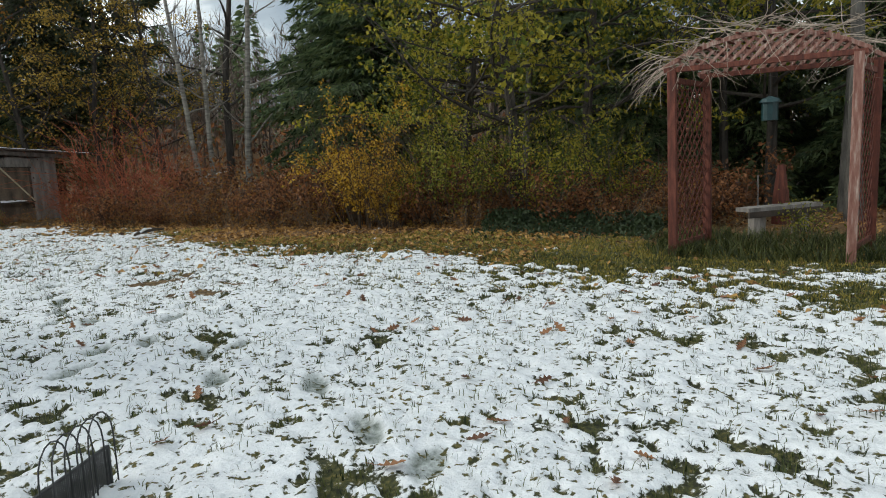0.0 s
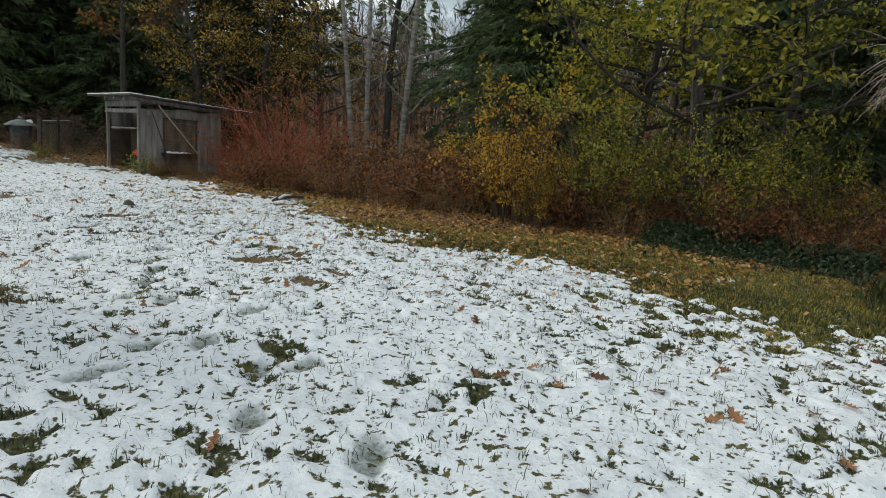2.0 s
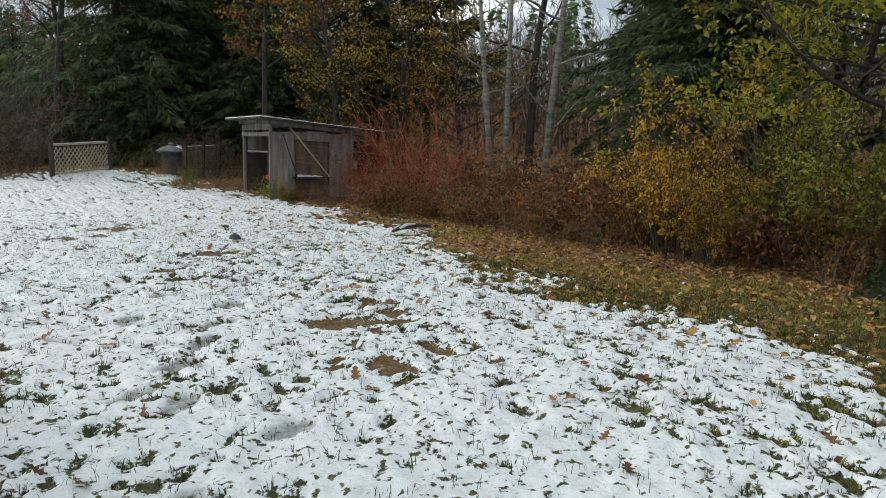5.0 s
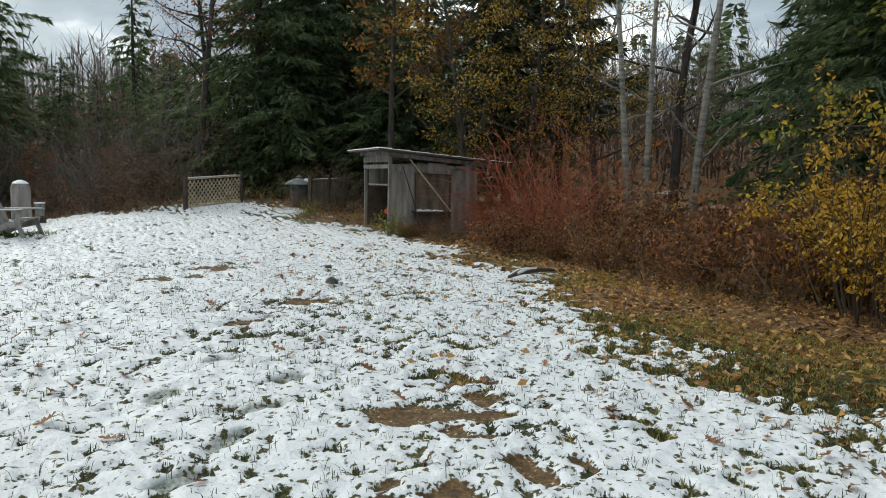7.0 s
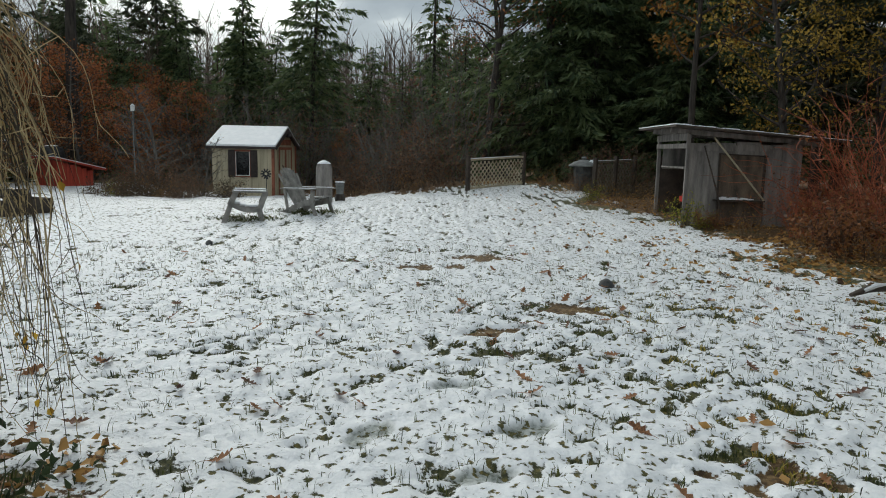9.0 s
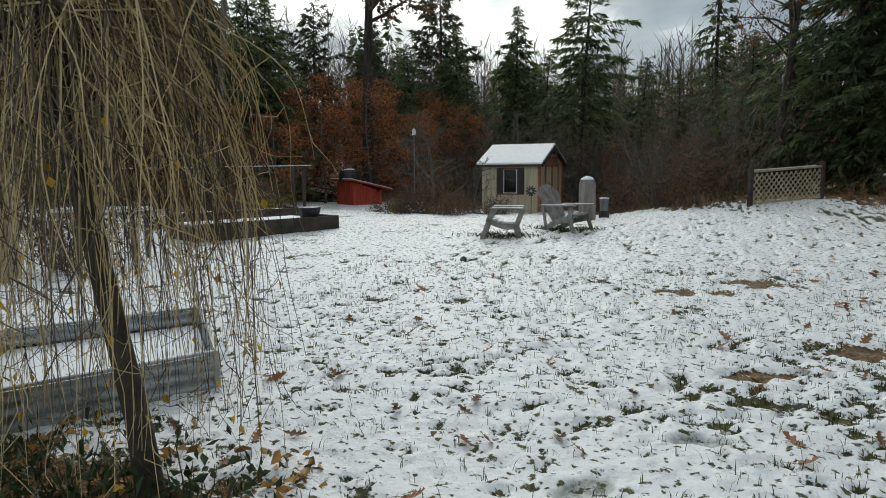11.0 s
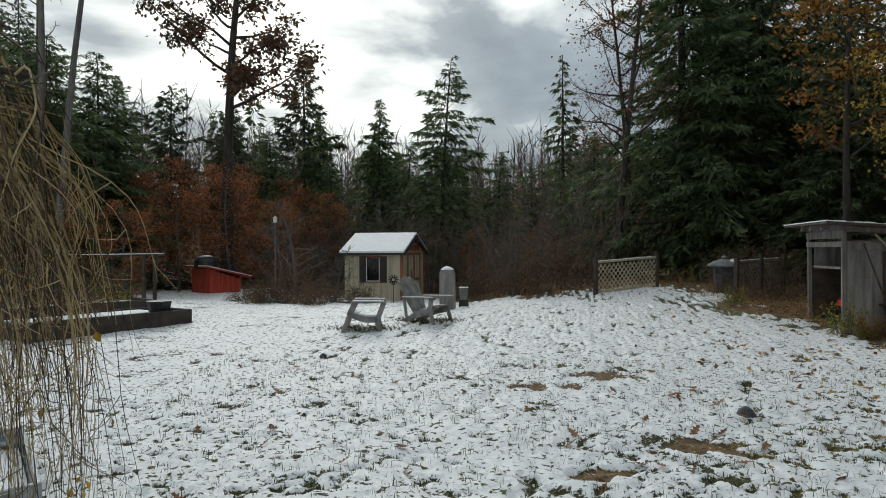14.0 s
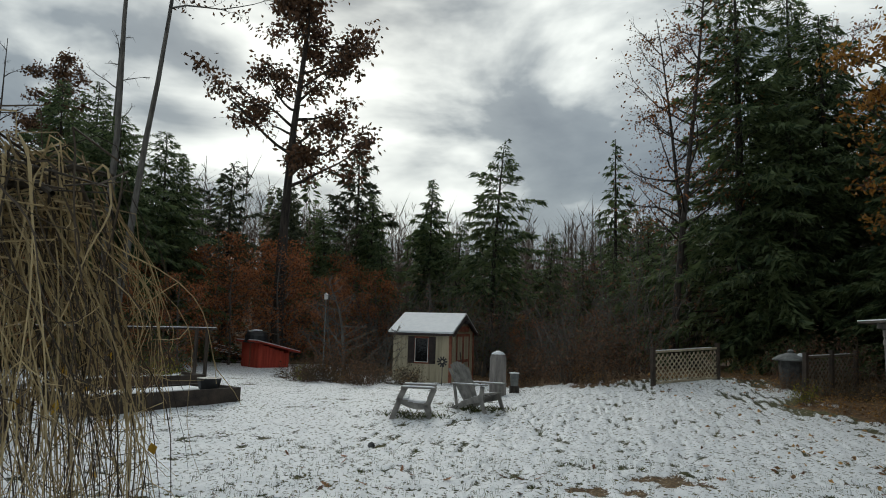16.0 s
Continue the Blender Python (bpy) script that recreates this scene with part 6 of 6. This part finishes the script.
def ground_cover():
    s = Shape()
    rr = np.random.default_rng(8)
    for _ in range(5200):
        x, y = rr.normal(7.9, 0.5), rr.uniform(-0.6, 2.3)
        h = 0.26 * math.exp(-((x - 7.9) / 0.5) ** 2) * rr.uniform(0.3, 1.2)
        s.leaf((x, y, G(x, y) + h), (rr.normal(), rr.normal(), rr.normal() + 0.2), rr.uniform(0.05, 0.10), rr.uniform(0.035, 0.06))
    stuff("ground_cover", s, IVY, "dark green evergreen ground cover under shrubs", "ground cover")
    s = Shape()
    for _ in range(1500):
        x, y = rr.uniform(-2.5, -0.4), rr.normal(4.0, 0.32)
        h = abs(rr.normal()) * 0.09
        s.leaf((x, y, G(x, y) + h), (rr.normal(), rr.normal(), rr.normal() + 0.3), rr.uniform(0.04, 0.09), rr.uniform(0.02, 0.045))
    for _ in range(40):
        x, y = rr.uniform(-2.3, -0.6), rr.normal(4.1, 0.25)
        s.tube(bent((x, y, G(x, y)), (rr.normal() * 0.3, rr.normal() * 0.3, 1), rr.uniform(0.15, 0.4), 3, rr, 0.1), [0.005, 0.004, 0.003, 0.002], 3)
    stuff("bed_plants", s, IVY, "dark withered plants under the weeping tree", "plants")
    s = Shape()
    for k in range(26):
        x, y = rr.uniform(-2.6, -1.7), rr.uniform(3.3, 4.3)
        st = bent((x, y, G(x, y)), (rr.normal() * 0.3, rr.normal() * 0.3, 1), rr.uniform(0.35, 0.8), 5, rr, 0.12)
        s.tube(st, [0.006, 0.005, 0.004, 0.004, 0.003, 0.002], 3)
        for _ in range(16):
            s.leaf(st[rr.integers(1, 6)], (rr.normal(), rr.normal(), rr.normal()), rr.uniform(0.06, 0.12), rr.uniform(0.02, 0.04))
    stuff("yellowed_perennials", s, GRASS_LONG, "yellowing leafy perennials beside the weeping tree", "plants")


ground_cover()


def far_woods():
    rr = np.random.default_rng(12)
    out = []
    for _ in range(2300):
        a, d = radians(rr.uniform(-75, 115)), rr.uniform(38, 100)
        x, y = d * math.sin(a), d * math.cos(a)
        h = rr.uniform(4.5, 8.5) * (1.3 if x > 12 or x < -20 else 1.0)
        z = G(x, y) + float(hill(x, y)) - 0.3
        lean = rr.normal(size=2) * 0.04 * h
        out.append(np.array([[(x - 0.09, y, z), (x + 0.09, y, z), (x + lean[0], y + lean[1], z + h)], [(x, y - 0.09, z), (x, y + 0.09, z), (x + lean[0], y + lean[1], z + h)]]))
        n = 46
        t, b = rr.uniform(0.12, 0.97, n), rr.uniform(0, 6.283, n)
        ln = h * rr.uniform(0.10, 0.30, n) * (1.15 - 0.7 * t)
        p = np.stack([x + lean[0] * t, y + lean[1] * t, z + h * t], -1)
        p[n // 2:, :2] += rr.normal(size=(n - n // 2, 2)) * (0.10 * h * (1.1 - t[n // 2:]))[:, None]
        q = p + np.stack([np.cos(b), np.sin(b), rr.uniform(0.3, 1.5, n)], -1) * ln[:, None]
        w = np.stack([-np.sin(b), np.cos(b), np.zeros(n)], -1) * rr.uniform(0.02, 0.05, n)[:, None]
        out.append(np.stack([p - w, p + w, q], 1))
    s = Shape()
    s.tris(np.concatenate(out))
    stuff("far_woods", s, FAR_BARK, "distant bare grey-brown woods on the slope", "woods")
    s = Shape()
    for _ in range(110):
        a, d = radians(rr.uniform(-75, 115)), rr.uniform(46, 75)
        x, y = d * math.sin(a), d * math.cos(a)
        if -14 < x < 6 and rr.random() < 0.6:
            continue
        z = G(x, y) + float(hill(x, y))
        h = rr.uniform(5, 9) * (1.3 if x > 12 or x < -20 else 0.8)
        for _ in range(170):
            t = rr.random() ** 0.7
            r = h * 0.2 * (1 - t) * math.sqrt(rr.random()) + 0.05
            b = rr.uniform(0, 6.28)
            s.leaf((x + r * math.cos(b), y + r * math.sin(b), z + h * t), (math.cos(b), math.sin(b), -0.35), rr.uniform(0.5, 0.9), rr.uniform(0.25, 0.4))
    stuff("far_conifers", s, HEMLOCK, "distant dark conifers on the slope", "woods")
    s = Shape()
    for _ in range(20000):
        a, d = radians(rr.uniform(-75, 115)), rr.uniform(32, 95)
        x, y = d * math.sin(a), d * math.cos(a)
        if x < 4 and x > -16 and d < 36:
            continue
        z = G(x, y) + float(hill(x, y))
        s.leaf((x, y, z + rr.uniform(0, 3.2) ** 1.0), (rr.normal(), rr.normal(), rr.normal()), rr.uniform(0.25, 0.5), rr.uniform(0.15, 0.3))
    stuff("far_understorey", s, LEAF_RUSSET, "distant brown understorey of the woods", "woods")


far_woods()


# ---------------------------------------------------------------- weeping tree
def build_weeping_tree():
    bx, by = -0.98, 4.36
    wt = thing("weeping_tree", on_ground(bx, by), "leafless weeping tree with a curtain of drooping tan twigs", "tree")
    rr = np.random.default_rng(5)
    T = Shape()
    trunk = [(0.02, 0.02, -0.2), (0, 0, 0.0), (-0.05, 0.0, 0.35), (-0.11, -0.03, 0.75), (-0.17, -0.06, 1.15), (-0.24, -0.08, 1.6), (-0.27, -0.05, 2.0)]
    T.tube(trunk, [0.085, 0.062, 0.052, 0.048, 0.045, 0.05, 0.055], 10)
    part("trunk", T, WEEP_BARK, wt, smooth=True)
    top = Vector(trunk[-1])
    limbs = Shape()
    heads = []
    for k in range(16):
        a = k * 2.4 + rr.normal() * 0.3
        L = rr.uniform(0.45, 0.80)
        pts = bent(top + Vector((0, 0, rr.uniform(-0.25, 0.0))), (math.cos(a) * 0.8, math.sin(a) * 0.8, rr.uniform(1.0, 2.2)), L, 5, rr, 0.3, -0.12)
        limbs.tube(pts, [0.030, 0.026, 0.022, 0.018, 0.014, 0.010], 6)
        heads += pts[1:]
    part("crown_frame", limbs, WEEP_BARK, wt)
    S, K, leaves = Shape(), Shape(), Shape()
    for k in range(640):
        p = heads[rr.integers(len(heads))] + Vector((rr.normal(), rr.normal(), rr.normal() * 0.6)) * 0.05
        side = p - top
        a = math.atan2(side.y, side.x) + rr.normal() * 0.8
        r0 = math.hypot(side.x, side.y)
        out = max(0.92 * rr.random() ** 0.6 + rr.normal() * 0.05, r0 * 0.9)
        rise = rr.uniform(0.03, 0.12) + 0.22 * out * rr.random()
        fall = 0.6 + 2.1 * rr.random() ** 1.9
        twist, wa, wb = rr.normal() * 0.35, rr.uniform(0, 6.283), rr.uniform(5, 11)
        amp = rr.uniform(0.02, 0.075)
        n, pts = 13, []
        for j in range(n + 1):
            f = j / n
            r = r0 + (out - r0) * (1 - (1 - f) ** 2.6) + amp * math.sin(wb * f + wa) * f
            th = a + twist * f + 1.2 * amp * math.cos(wb * f + 2 * wa) * f
            if j == 0:
                pts.append(p)
                continue
            q = Vector((top.x + r * math.cos(th), top.y + r * math.sin(th), p.z + rise * math.sin(min(1.0, f * 4) * math.pi) * 0.8 - fall * f ** 1.35))
            if q.z < 0.14 + 0.25 * abs(math.sin(k)):
                break
            pts.append(q)
        if len(pts) < 4:
            continue
        # random split: tan twigs read as lit, dark-coloured ones as shaded
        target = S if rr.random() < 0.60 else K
        m = len(pts)
        w = rr.uniform(0.0026, 0.0058)
        target.tube(pts, [w * (1 - 0.75 * j / m) for j in range(m)], 3)
        for _ in range(3):
            j = int(rr.integers(2, m))
            tw = bent(pts[j], (rr.normal() * 0.7, rr.normal() * 0.7, -1), rr.uniform(0.10, 0.35), 4, rr, 0.2)
            target.tube(tw, [0.0022, 0.002, 0.0017, 0.0014, 0.001], 3)
        if rr.random() < 0.16:
            leaves.leaf(pts[-1], (rr.normal() * 0.3, rr.normal() * 0.3, -1), rr.uniform(0.03, 0.06), rr.uniform(0.02, 0.035))
    part("twig_curtain", S, WEEP_TWIG, wt, "long thin tan twigs")
    part("inner_curtain", K, WEEP_TWIG_SHADE, wt, "twigs coloured dark for shade inside the curtain")
    part("withered_foliage", leaves, LEAF_YELLOW, wt, "few withered yellow leaves")


build_weeping_tree()
